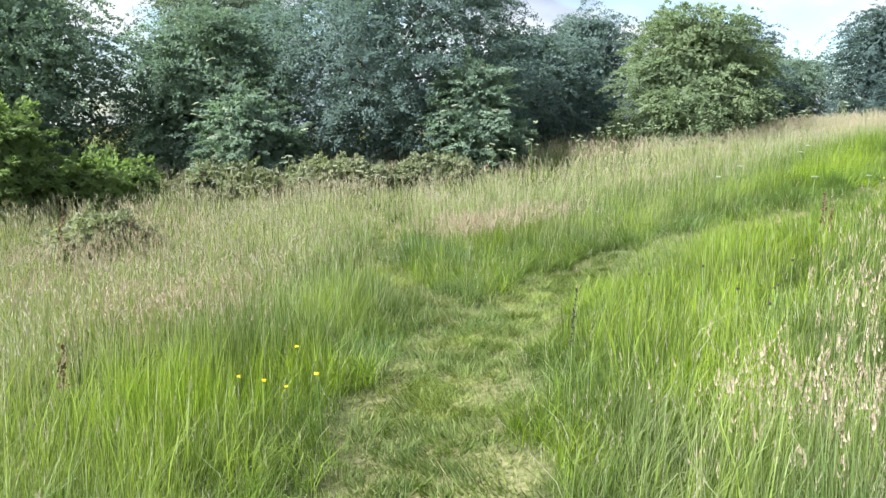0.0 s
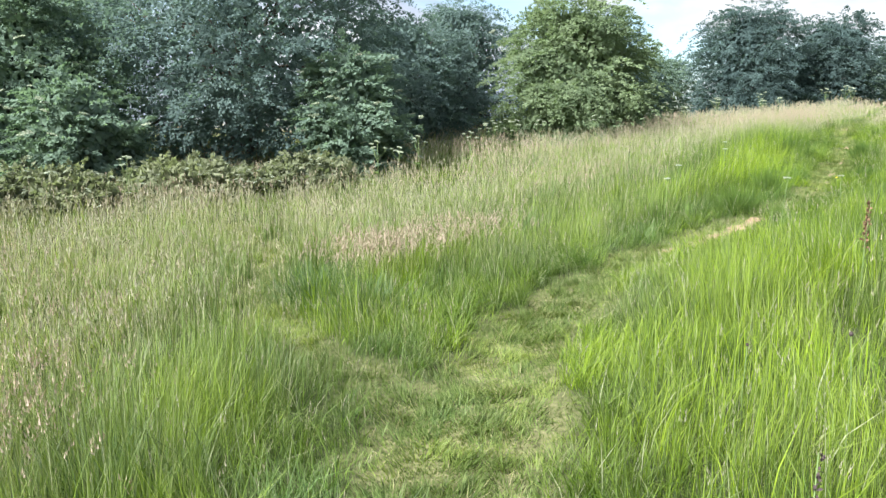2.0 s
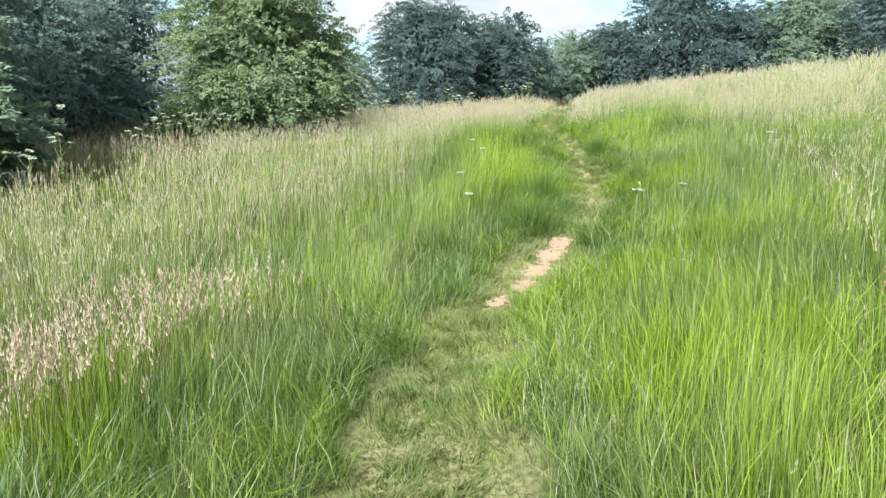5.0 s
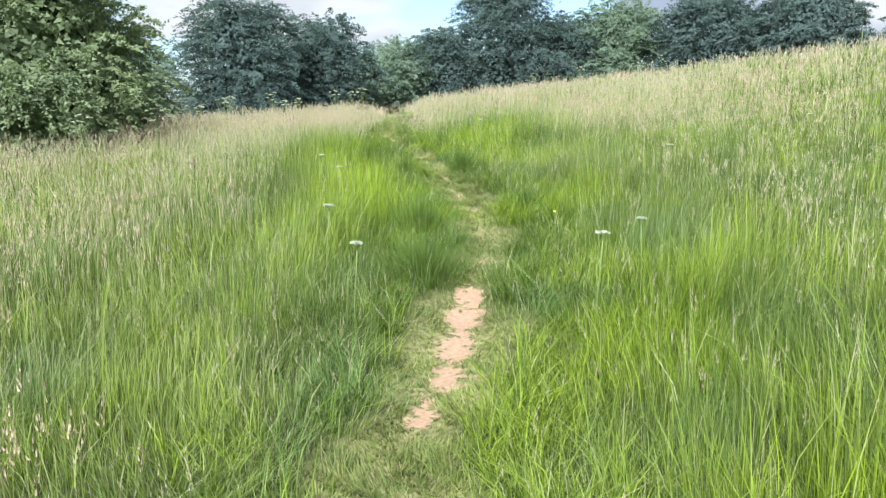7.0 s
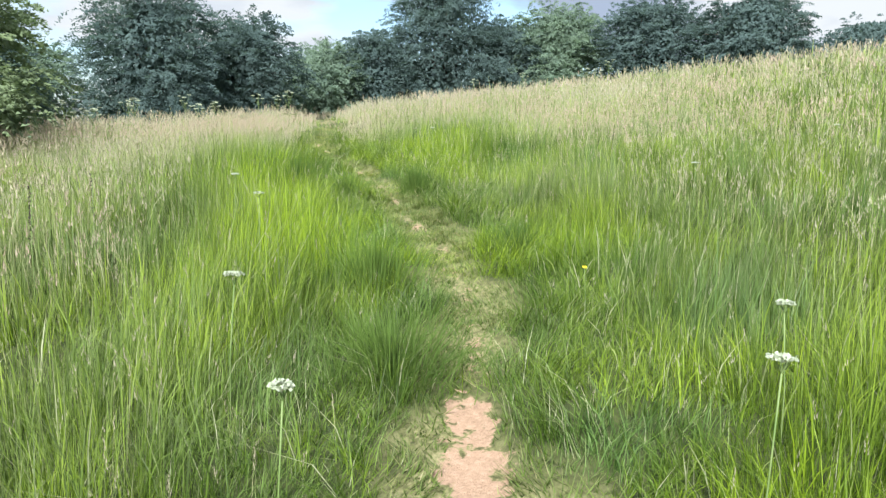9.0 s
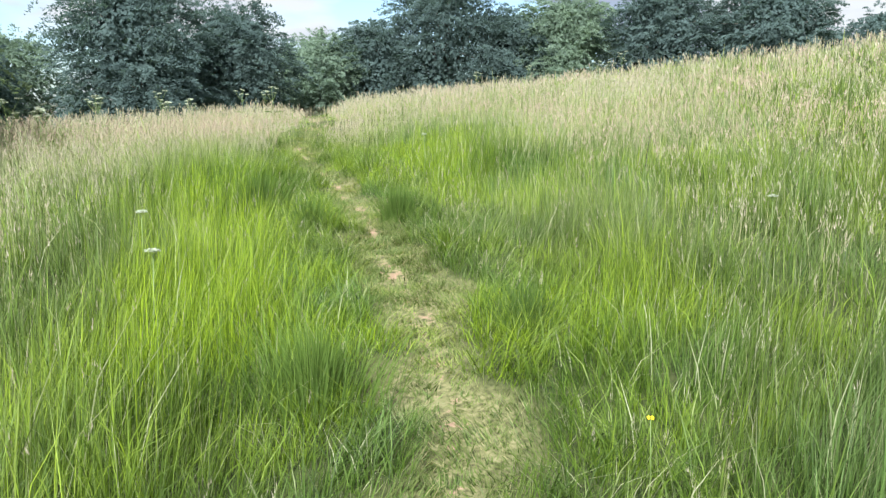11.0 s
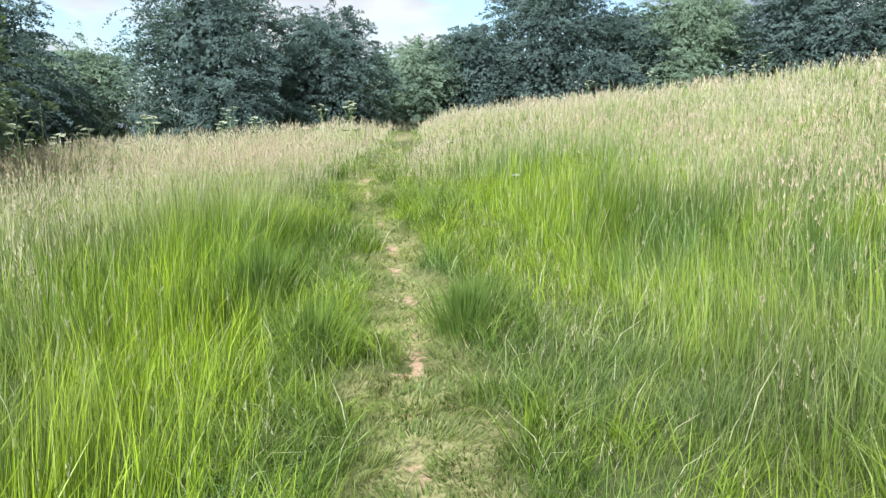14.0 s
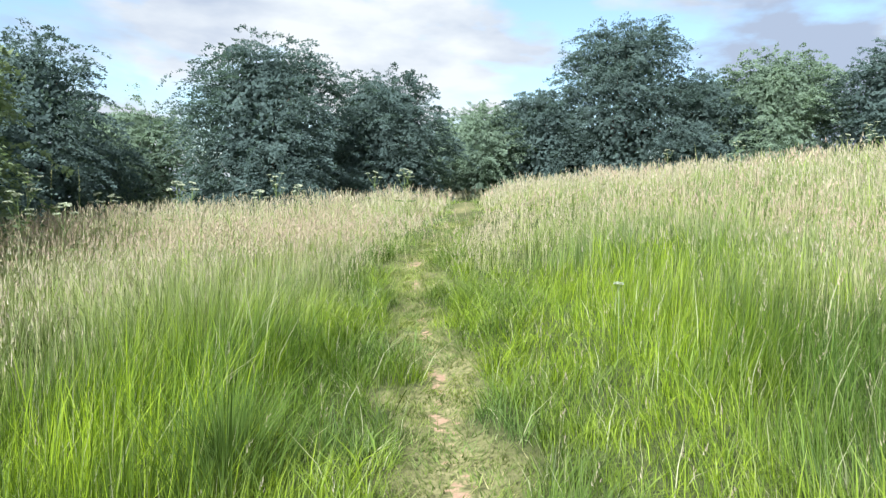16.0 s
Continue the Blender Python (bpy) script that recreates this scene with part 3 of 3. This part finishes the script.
def crown_mesh(name, rx_, ry_, h, seed, material, sprays, per, size, droop=0.35, ragged=0.25, waist=0.42):
    """A crown of flat leafy sprays in layers round lumpy boughs, with long feathery shoots at its outline."""
    g = np.random.RandomState(seed)
    nb = 80
    th, up = g.rand(nb) * 2 * np.pi, g.rand(nb)
    prof = np.where(up < waist, 0.86 + 0.14 * up / waist, np.sqrt(np.clip(1 - ((up - waist) / (1.02 - waist)) ** 2, 0.02, 1)))
    rad = prof * (0.56 + 0.28 * g.rand(nb))
    bough = np.stack([np.cos(th) * rad * rx_, np.sin(th) * rad * ry_, up * h * 0.88 + 0.03 * h], 1)
    br = (0.15 + 0.15 * g.rand(nb)) * min(rx_, ry_, h * 0.6) + 0.2
    i = g.randint(0, nb, sprays)
    o = unit(g.normal(0, 1, (sprays, 3)))
    outw = unit(np.stack([bough[i, 0] / rx_, bough[i, 1] / ry_, (bough[i, 2] - 0.4 * h) / h], 1))
    o = unit(o * [1, 1, 0.7] + 0.9 * outw)
    start = bough[i] + o * (br[i] * g.uniform(0.2, 0.95, sprays))[:, None]
    shoot = g.rand(sprays) < 0.07 + 0.12 * ragged
    o = unit(np.where(shoot[:, None], o + [0, 0, 0.75], o * [1, 1, 0.45]))
    unit_len = min(1.3, 0.25 * h)
    length = np.where(shoot, 0.75 + 0.7 * g.rand(sprays), 0.42 + ragged * 1.2 * g.rand(sprays) ** 2) * unit_len
    broad = np.where(shoot, 0.07, 0.30 + 0.15 * g.rand(sprays)) * length
    side = unit(np.cross(o, [0, 0, 1.0]))
    plate = unit(0.8 * np.cross(side, o) + 0.85 * unit(outw * [1, 1, 0]) + g.normal(0, 0.25, (sprays, 3)))
    s, q = g.rand(sprays, per) ** 0.8, g.uniform(-1, 1, (sprays, per))
    q = q * (1.05 - s ** 2)
    c = start[:, None] + o[:, None] * (s * length[:, None])[..., None] + side[:, None] * (q * broad[:, None])[..., None]
    c[..., 2] -= droop * (s * length[:, None]) ** 2 * 1.2 + 0.25 * np.abs(q) * broad[:, None]
    c = c.reshape(-1, 3) + g.normal(0, 0.018 + 0.004 * h, (sprays * per, 3)) * [1, 1, 0.7]
    d = (o[:, None] + side[:, None] * (0.8 * q)[..., None]).reshape(-1, 3) + g.normal(0, 0.4, (sprays * per, 3))
    d[:, 2] -= 0.6 * droop
    face = np.repeat(plate, per, 0) + g.normal(0, 0.28, (sprays * per, 3))
    leaf = size * (0.6 + 0.7 * g.rand(len(c)))
    # the inner foliage that closes the crown
    m = 7600
    th, up, rr = g.rand(m) * 2 * np.pi, g.rand(m), g.rand(m) ** 0.45 * 0.84
    prof = np.where(up < waist, 0.95, np.clip(1 - ((up - waist) / (1.02 - waist)) ** 2, 0.0, 1) ** 0.4)
    c2 = np.stack([np.cos(th) * rr * prof * rx_, np.sin(th) * rr * prof * ry_, up * h * 0.9], 1)
    c, d = np.concatenate([c, c2]), np.concatenate([d, g.normal(0, 1, (m, 3))])
    face, leaf = np.concatenate([face, g.normal(0, 0.35, (m, 3)) + unit(c2 * [1, 1, 0]) + [0, 0, 0.3]]), np.concatenate([leaf, size * (4.2 - 2.9 * rr / 0.84 + 0.8 * g.rand(m))])
    c[:, 2] = np.maximum(c[:, 2], 0.05)
    v = small_leaves(c, d, face, leaf)
    n = len(c)
    return mesh_from(name, v, np.arange(n * 3), np.full(n, 3), material), bough


def limbs_mesh(name, bough, h, seed, stems, thick):
    g = random.Random(seed)
    tubes = []
    for s in range(stems):
        a = 2 * math.pi * s / stems + g.random()
        foot = Vector((math.cos(a) * 0.18 * (stems > 1), math.sin(a) * 0.18 * (stems > 1), -0.15))
        fork = Vector((math.cos(a) * 0.25 * h * 0.3, math.sin(a) * 0.25 * h * 0.3, h * (0.35 + 0.1 * g.random())))
        tubes.append(tube([foot, foot.lerp(fork, 0.5) + Vector((g.uniform(-.1, .1), g.uniform(-.1, .1), 0)), fork], [thick, thick * 0.8, thick * 0.6]))
        for b in g.sample(range(len(bough)), 7):
            e = Vector(bough[b])
            root = foot.lerp(fork, g.uniform(0.45, 1.0))
            m = root.lerp(e, 0.55) + Vector((g.uniform(-.2, .2), g.uniform(-.2, .2), 0.12 * h * g.random()))
            tubes.append(tube([root, m, e], [thick * 0.42, thick * 0.25, 0.012], 5))
    return joined_tubes(name, tubes, M_BARK)


def floret_disc(name, radius, seed, rays=16, size=0.012):
    """A flat umbel: many small domes of tiny petals."""
    g = np.random.RandomState(seed)
    r, a = radius * np.sqrt(g.rand(rays)), g.rand(rays) * 2 * np.pi
    r[: rays // 2] = radius * (0.75 + 0.25 * g.rand(rays // 2))
    q = 7
    c = np.stack([r * np.cos(a), r * np.sin(a), -0.25 * r * r / radius], 1)
    c = np.repeat(c, q, 0) + g.normal(0, 1, (rays * q, 3)) * [radius * 0.13, radius * 0.13, radius * 0.035]
    d = g.normal(0, 1, (rays * q, 3)) * [1, 1, 0.25]
    v = leaves(c, d, np.full(len(c), radius * 0.30 + size * 0.3), g, 0.95)
    return mesh_from(name, v, np.arange(len(v)), np.full(len(v) // 4, 4), M_PETAL)


def shrub_tree(kind, x, y, w, h, seed, material, label, category="tree", depth=None, sprays=900, per=46, size=0.08, droop=0.5, ragged=0.38, stems=3, thick=0.11, leaf="crown", waist=0.42, flowers=0, flower_size=0.1, wood="trunk", group="hedge trees and shrubs"):
    """One tree or shrub: an Empty at its foot with a trunk and a crown, and flower heads where it blooms."""
    root = tagged(new(kind), label, category, group=group)
    root.location = (x, y, float(land(x, y)))
    cm, bough = crown_mesh(leaf, w / 2, (depth or w) / 2, h, seed, material, sprays, per, size, droop, ragged, waist)
    part(wood, limbs_mesh(wood, bough, h, seed, stems, thick), root)
    part(leaf, cm, root)
    if flowers:
        disc = floret_disc("umbel", flower_size, seed)
        g = random.Random(seed)
        for _ in range(flowers):
            b = Vector(bough[g.randrange(len(bough))])
            a = g.uniform(-2.9, -0.2)
            o = Vector((math.cos(a), math.sin(a), 0.25)) * g.uniform(0.6, 0.95)
            f = part("umbel", disc, root, "flat cream-white flower cluster")
            f.location = (b.x + o.x, b.y + o.y, max(b.z + o.z, 0.15))
            f.rotation_euler = (g.uniform(0.0, 0.6), g.uniform(-0.3, 0.3), g.uniform(0, 6))
    return root


DARKW = "dense dark-green hawthorn tree with drooping twigs in the hedge"
MIDW = "mid-green bushy hedge shrub beside the meadow"
shrub_tree("hawthorn_tree", -1.9, 25.2, 9.6, 7.2, 11, M_HAZED, "broad dense dark-green hawthorn tree reaching down to the brambles", sprays=3000, per=44, stems=4, thick=0.16)
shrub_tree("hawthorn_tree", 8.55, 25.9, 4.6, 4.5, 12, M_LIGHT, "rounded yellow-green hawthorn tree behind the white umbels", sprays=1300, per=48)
shrub_tree("hawthorn_tree", 6.4, 34.0, 5.4, 5.9, 13, M_HAZED, "dark tree with pale clustered blossom behind others", sprays=900, flowers=34, flower_size=0.13)
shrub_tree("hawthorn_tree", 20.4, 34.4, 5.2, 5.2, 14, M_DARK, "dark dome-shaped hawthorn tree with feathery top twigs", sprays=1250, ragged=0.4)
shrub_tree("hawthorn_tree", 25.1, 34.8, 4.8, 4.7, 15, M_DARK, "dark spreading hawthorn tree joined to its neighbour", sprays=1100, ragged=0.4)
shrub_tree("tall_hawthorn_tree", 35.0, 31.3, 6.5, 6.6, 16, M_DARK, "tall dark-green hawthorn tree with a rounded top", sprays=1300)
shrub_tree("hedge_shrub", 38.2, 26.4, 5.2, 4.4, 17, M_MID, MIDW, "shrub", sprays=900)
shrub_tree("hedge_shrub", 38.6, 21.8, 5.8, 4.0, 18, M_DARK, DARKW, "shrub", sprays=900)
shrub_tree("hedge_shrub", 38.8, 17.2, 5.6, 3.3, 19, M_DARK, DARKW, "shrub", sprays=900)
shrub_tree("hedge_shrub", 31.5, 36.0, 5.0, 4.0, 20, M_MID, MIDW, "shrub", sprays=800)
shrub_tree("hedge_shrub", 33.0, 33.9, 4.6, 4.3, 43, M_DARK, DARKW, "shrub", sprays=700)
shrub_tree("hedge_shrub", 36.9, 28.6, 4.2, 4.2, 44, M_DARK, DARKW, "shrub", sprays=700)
shrub_tree("hedge_shrub", 28.6, 40.0, 6.4, 4.3, 21, M_MID, MIDW, "shrub", sprays=800)
shrub_tree("hedge_shrub", 36.1, 40.2, 6.4, 5.2, 22, M_MID, MIDW, "shrub", sprays=800)
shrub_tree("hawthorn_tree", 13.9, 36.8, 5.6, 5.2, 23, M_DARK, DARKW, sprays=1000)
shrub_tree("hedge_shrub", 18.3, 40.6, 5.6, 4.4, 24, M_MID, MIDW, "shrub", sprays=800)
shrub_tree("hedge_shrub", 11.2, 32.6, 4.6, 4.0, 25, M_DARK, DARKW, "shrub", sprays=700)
shrub_tree("hedge_shrub", 3.6, 30.5, 4.8, 4.8, 26, M_HAZED, DARKW, "shrub", sprays=700)
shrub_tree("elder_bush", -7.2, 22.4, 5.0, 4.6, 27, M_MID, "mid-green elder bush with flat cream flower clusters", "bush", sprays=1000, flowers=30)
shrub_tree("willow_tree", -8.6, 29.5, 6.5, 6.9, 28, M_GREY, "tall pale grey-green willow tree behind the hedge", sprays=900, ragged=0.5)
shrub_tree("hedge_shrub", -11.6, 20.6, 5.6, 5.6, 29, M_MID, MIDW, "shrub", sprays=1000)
shrub_tree("hedge_shrub", -16.0, 18.5, 6.0, 6.2, 30, M_HAZED, DARKW, "shrub", sprays=600)
shrub_tree("elder_bush", 0.9, 20.9, 2.1, 3.1, 31, M_MID, "slender elder bush with cream flower clusters before a dark hawthorn", "bush", sprays=420, size=0.09, flowers=46, flower_size=0.08, thick=0.05)
shrub_tree("elder_bush", -5.0, 19.6, 2.4, 2.5, 32, M_MID, "low elder bush with scattered cream flower clusters", "bush", sprays=380, size=0.09, flowers=36, flower_size=0.08, thick=0.05)
shrub_tree("hedge_shrub", -8.9, 14.6, 2.2, 2.2, 33, M_WEED, "small light-green shrub at the edge of the grass", "shrub", sprays=380, size=0.09, thick=0.05)
for x, y, w, h, sd in ((52.0, 13.5, 8.0, 3.4, 41), (51.0, 6.0, 8.0, 3.2, 42)):
    shrub_tree("hedge_shrub", x, y, w, h, sd, M_DARK, "distant dark hedge shrub beyond the crest of the field", "shrub", sprays=300)
for x, y, w, h, sd in ((-2.6, 18.2, 3.4, 0.72, 34), (-5.0, 17.4, 3.0, 0.75, 35), (-0.2, 18.9, 2.4, 0.65, 36)):
    shrub_tree("bramble_thicket", x, y, w, h, sd, M_BRAMBLE, "low grey-green bramble thicket with small pale blossoms", "brambles", depth=1.8, sprays=420, per=14, size=0.085, ragged=0.5, stems=4, thick=0.012, leaf="leaves", wood="canes", flowers=34, flower_size=0.035, group="bramble thickets")
shrub_tree("nettle_clump", -7.4, 16.2, 2.6, 1.1, 37, M_WEED, "bright green nettle clump at the edge of the field", "nettles", depth=1.6, sprays=380, per=14, size=0.09, ragged=0.5, stems=5, thick=0.01, leaf="leaves", wood="stems", group="nettles")
shrub_tree("nettle_clump", -5.2, 11.2, 1.6, 0.6, 38, M_BRAMBLE, "brownish weathered weed clump among tall grass", "weeds", depth=1.4, sprays=300, per=12, size=0.07, ragged=0.6, stems=5, thick=0.01, leaf="leaves", wood="stems", group="nettles")


# ---- single plants in the meadow ----
def hogweed(tall, heads, seed, radius):
    """A white-flowered umbellifer: stem with side branches, flat umbels and lobed leaves."""
    g = random.Random(seed)
    root = tagged(new("hogweed_plant"), "hogweed plant with flat white umbels on a green stem", "wild plant", group="white umbels in the grass")
    top = Vector((0.05 * tall, 0.02, tall))
    tubes = [tube([(0, 0, -0.05), (0.015, 0, tall * 0.5), top], [0.005 * tall, 0.0045 * tall, 0.003], 6)]
    ends = [top]
    for b in range(heads - 1):
        a, z = 2.4 * b + g.random(), tall * (0.55 + 0.3 * g.random())
        e = Vector((math.cos(a) * 0.16 * tall, math.sin(a) * 0.16 * tall, z + tall * (0.14 + 0.14 * g.random())))
        tubes.append(tube([(0.02, 0, z), Vector((0.02, 0, z)).lerp(e, 0.5) + Vector((0, 0, -0.02)), e], [0.005, 0.004, 0.003], 5))
        ends.append(e)
    for e in ends:
        for s in range(7):
            a = s * 0.9
            tubes.append(tube([e, e + Vector((math.cos(a) * radius * 0.7, math.sin(a) * radius * 0.7, 0.045))], [0.002, 0.0012], 3))
    part("stem", joined_tubes("stem", tubes, M_STEM), root)
    for i, e in enumerate(ends):
        u = part("umbel", floret_disc("umbel", radius * (1 if i == 0 else 0.75), seed + i, 18), root, "flat white flower umbel")
        u.location = e + Vector((0, 0, 0.05))
        u.rotation_euler = (g.uniform(-0.25, 0.25), g.uniform(-0.25, 0.25), 0)
    gg = np.random.RandomState(seed)
    for s in range(2 if heads > 1 else 0):
        a = 3.0 * s + g.random()
        stalk = np.linspace(0.03, 0.18, 9)
        c = np.stack([np.cos(a) * stalk, np.sin(a) * stalk, tall * 0.4 + 0.25 * stalk - 0.9 * stalk ** 2], 1)
        c = np.repeat(c, 2, 0)
        d = np.tile([[1, 1, 0.1], [1, -1, 0.1]], (9, 1)) @ np.array([[np.cos(a), np.sin(a), 0], [-np.sin(a), np.cos(a), 0], [0, 0, 1]])
        v = leaves(c, d, np.full(18, 0.06), gg, 0.5)
        part("leaf", mesh_from("leaf", v, np.arange(72), np.full(18, 4), M_WEED), root)
    return root


def put(thing, x, y, turn, size=1.0, sink=0.0):
    m = pose(x, y, float(land(x, y)) - sink, 0, 0, turn)
    if thing.matrix_basis == Matrix.Identity(4):
        thing.matrix_basis = m @ Matrix.Diagonal((size, size, size, 1))
        return thing
    c = copy_thing(thing, m)
    c.scale = (size, size, size)
    return c


HOG = [hogweed(0.62, 1, 61, 0.031), hogweed(0.92, 4, 62, 0.06), hogweed(1.1, 6, 63, 0.065)]
g = random.Random(5)
for x, y, kind in ((4.2, 11.35, 0), (5.03, 10.15, 0), (4.9, 12.39, 0), (5.84, 10.22, 0), (6.79, 14.25, 0), (9.78, 11.67, 0), (12.82, 10.84, 0), (7.43, 15.23, 0), (12.4, 16.4, 0),
                   (18.3, 25.4, 1), (16.1, 26.0, 1), (14.6, 24.8, 1), (13.2, 27.4, 1), (19.5, 28.0, 1), (17.2, 28.6, 2), (15.0, 28.2, 1), (13.9, 26.2, 1), (12.4, 25.6, 1), (11.2, 26.6, 2), (12.0, 28.0, 2),
                   (26.9, 20.0, 1), (25.6, 19.1, 1), (30.5, 20.6, 2), (29.5, 26.0, 1), (30.0, 24.0, 1),
                   (11.0, 24.2, 2), (11.4, 24.0, 1), (10.5, 24.3, 1), (5.0, 22.8, 2), (5.5, 22.9, 2), (4.6, 22.4, 1), (5.8, 23.4, 1), (6.5, 23.2, 1), (1.7, 18.6, 1), (1.2, 18.0, 1), (2.3, 19.4, 1),
                   (-3.6, 17.2, 1), (-5.6, 16.8, 1), (7.9, 22.6, 1), (3.6, 19.8, 1), (22.6, 30.4, 1)):
    put(HOG[kind], x, y, g.uniform(0, 360), g.uniform(0.9, 1.12))


def rush(x, y, h, n, wide, seed, name="rush_tuft", label="dark green rush tuft standing in the meadow", material=None, spread=0.08, lean=0.35):
    """One dense tuft of upright stems."""
    q = np.random.RandomState(seed)
    r, a = np.abs(q.normal(0, spread, n)), q.rand(n) * 2 * np.pi
    px, py = x + r * np.cos(a), y + r * np.sin(a)
    b = [px - x, py - y, land(px, py) - land(x, y) - 0.02, h * (0.5 + 0.55 * q.rand(n)), wide * (0.7 + 0.6 * q.rand(n)), np.abs(q.normal(lean * 0.5, lean * 0.6, n))]
    ob = tagged(new(name), label, "grass tuft", group="tufts beside the path")
    ob.location = (x, y, float(land(x, y)))
    inner = r < spread
    for piece, sel, extra in (("core", inner, 0.0), ("fringe", ~inner, 0.25)):
        c = [v[sel] for v in b]
        m = int(sel.sum())
        part(piece, grass_mesh(piece, [blades(*c[:5], c[5] + extra, q, 3, np.zeros(m), a[sel], q.rand(m))], material or M_RUSH), ob)
    return ob


for x, y, h, n, sp in ((10.45, 15.35, 0.42, 420, 0.10), (10.1, 17.0, 0.6, 360, 0.15), (9.65, 15.85, 0.42, 380, 0.13), (6.9, 13.15, 0.5, 420, 0.18), (8.3, 12.75, 0.36, 260, 0.12)):
    rush(x, y, h, int(n * 1.5), 0.006, int(x * 100), spread=sp)
for x, y, h, n, sp in ((5.75, 12.1, 0.5, 420, 0.2), (-0.35, 9.95, 0.5, 650, 0.22), (0.1, 9.3, 0.45, 520, 0.25), (-1.5, 6.2, 0.4, 380, 0.2)):
    rush(x, y, h, int(n * 1.5), 0.005, int(x * 100 + 900), "grass_tussock", "grey-green drooping grass tussock beside the path" if x < 3 else "dark green drooping grass tussock beside the path", M_PALE if x < 3 else M_RUSH, sp, 0.9)


def buttercup():
    root = tagged(new("buttercup"), "small yellow buttercup on a thin stem in grass", "flower", group="buttercups")
    part("stem", joined_tubes("stem", [tube([(0, 0, -0.02), (0.01, 0.01, 0.2), (0.02, 0, 0.4)], [0.002, 0.0018, 0.0015], 5)], M_STEM), root)
    q = np.random.RandomState(2)
    a = np.arange(5) * 2 * np.pi / 5
    v = leaves(np.tile([0.02, 0, 0.4], (5, 1)), np.stack([np.cos(a), np.sin(a), np.full(5, 0.7)], 1), np.full(5, 0.016), q, 0.9)
    part("petals", mesh_from("petals", v, np.arange(20), np.full(5, 4), M_YELLOW), root, "glossy yellow petals")
    return root


cup = buttercup()
for x, y in ((-0.99, 3.84), (-0.88, 3.9), (-0.68, 3.95), (-0.92, 4.56), (6.83, 11.49), (-1.2, 4.2)):
    put(cup, x, y, g.uniform(0, 360), g.uniform(0.95, 1.2))


def dock(material, label, kind, tall, thick):
    """A stiff stem with a dense spike of seeds."""
    root = tagged(new(kind), label, "wild plant", group="stiff stems in the grass")
    part("stem", joined_tubes("stem", [tube([(0, 0, -0.03), (0.01, 0.0, tall * 0.6), (0.03, 0.01, tall)], [0.004, 0.0035, 0.002], 5)], M_STEM), root)
    q = np.random.RandomState(8)
    n = 90
    f = q.rand(n)
    a = q.rand(n) * 2 * np.pi
    r = thick * (1.1 - f) * q.rand(n)
    c = np.stack([0.03 * f + r * np.cos(a), r * np.sin(a), tall * (0.62 + 0.38 * f)], 1)
    v = leaves(c, q.normal(0, 1, (n, 3)) + [0, 0, 0.8], np.full(n, 0.009 + thick * 0.4), q, 0.8)
    part("seed_spike", mesh_from("seed_spike", v, np.arange(4 * n), np.full(n, 4), material), root)
    return root


d1 = dock(M_DOCK, "reddish-brown dock seed spike above the grass", "dock_plant", 0.75, 0.035)
for x, y in ((-2.2, 4.1), (3.87, 7.51), (4.05, 7.7), (2.3, 3.6), (-4.9, 10.6), (-5.3, 10.2), (-4.6, 10.9), (-5.7, 11.0)):
    put(d1, x, y, g.uniform(0, 360), g.uniform(0.85, 1.1))
d2 = dock(M_KNAP, "dark brown plantain head on a tall stem", "plantain_stem", 0.85, 0.008)
for x, y in ((0.71, 4.0), (11.4, 13.1), (5.2, 14.6), (6.0, 15.2), (9.9, 9.4), (10.4, 9.9)):
    put(d2, x, y, g.uniform(0, 360), g.uniform(0.9, 1.1))


def knapweed():
    root = tagged(new("knapweed"), "knapweed with a small dark round head", "flower", group="knapweeds")
    part("stem", joined_tubes("stem", [tube([(0, 0, -0.02), (0.01, 0.0, 0.35), (0.0, 0.02, 0.62)], [0.003, 0.0025, 0.002], 5)], M_STEM), root)
    b = bmesh.new()
    bmesh.ops.create_icosphere(b, subdivisions=2, radius=0.009, matrix=Matrix.Translation((0, 0.02, 0.63)))
    for v in b.verts:
        v.co.z += 0.004 * math.sin(v.co.x * 700) if v.co.z > 0.635 else 0
    me = bpy.data.meshes.new("flower_head")
    b.to_mesh(me)
    b.free()
    me.materials.append(M_KNAP)
    part("flower_head", me, root, "dark round flower head")
    return root


kn = knapweed()
for x, y in ((1.89, 4.62), (1.87, 5.23), (2.06, 4.5), (1.82, 4.05), (2.15, 4.68), (1.58, 5.57), (2.4, 5.0)):
    put(kn, x, y, g.uniform(0, 360), g.uniform(0.9, 1.1))
d3 = dock(M_STALK, "tall dry pale stem before the dark hedge", "dry_stem", 1.5, 0.02)
for x, y in ((13.2, 31.0), (13.9, 31.4), (12.6, 30.4)):
    put(d3, x, y, g.uniform(0, 360), g.uniform(0.9, 1.2))
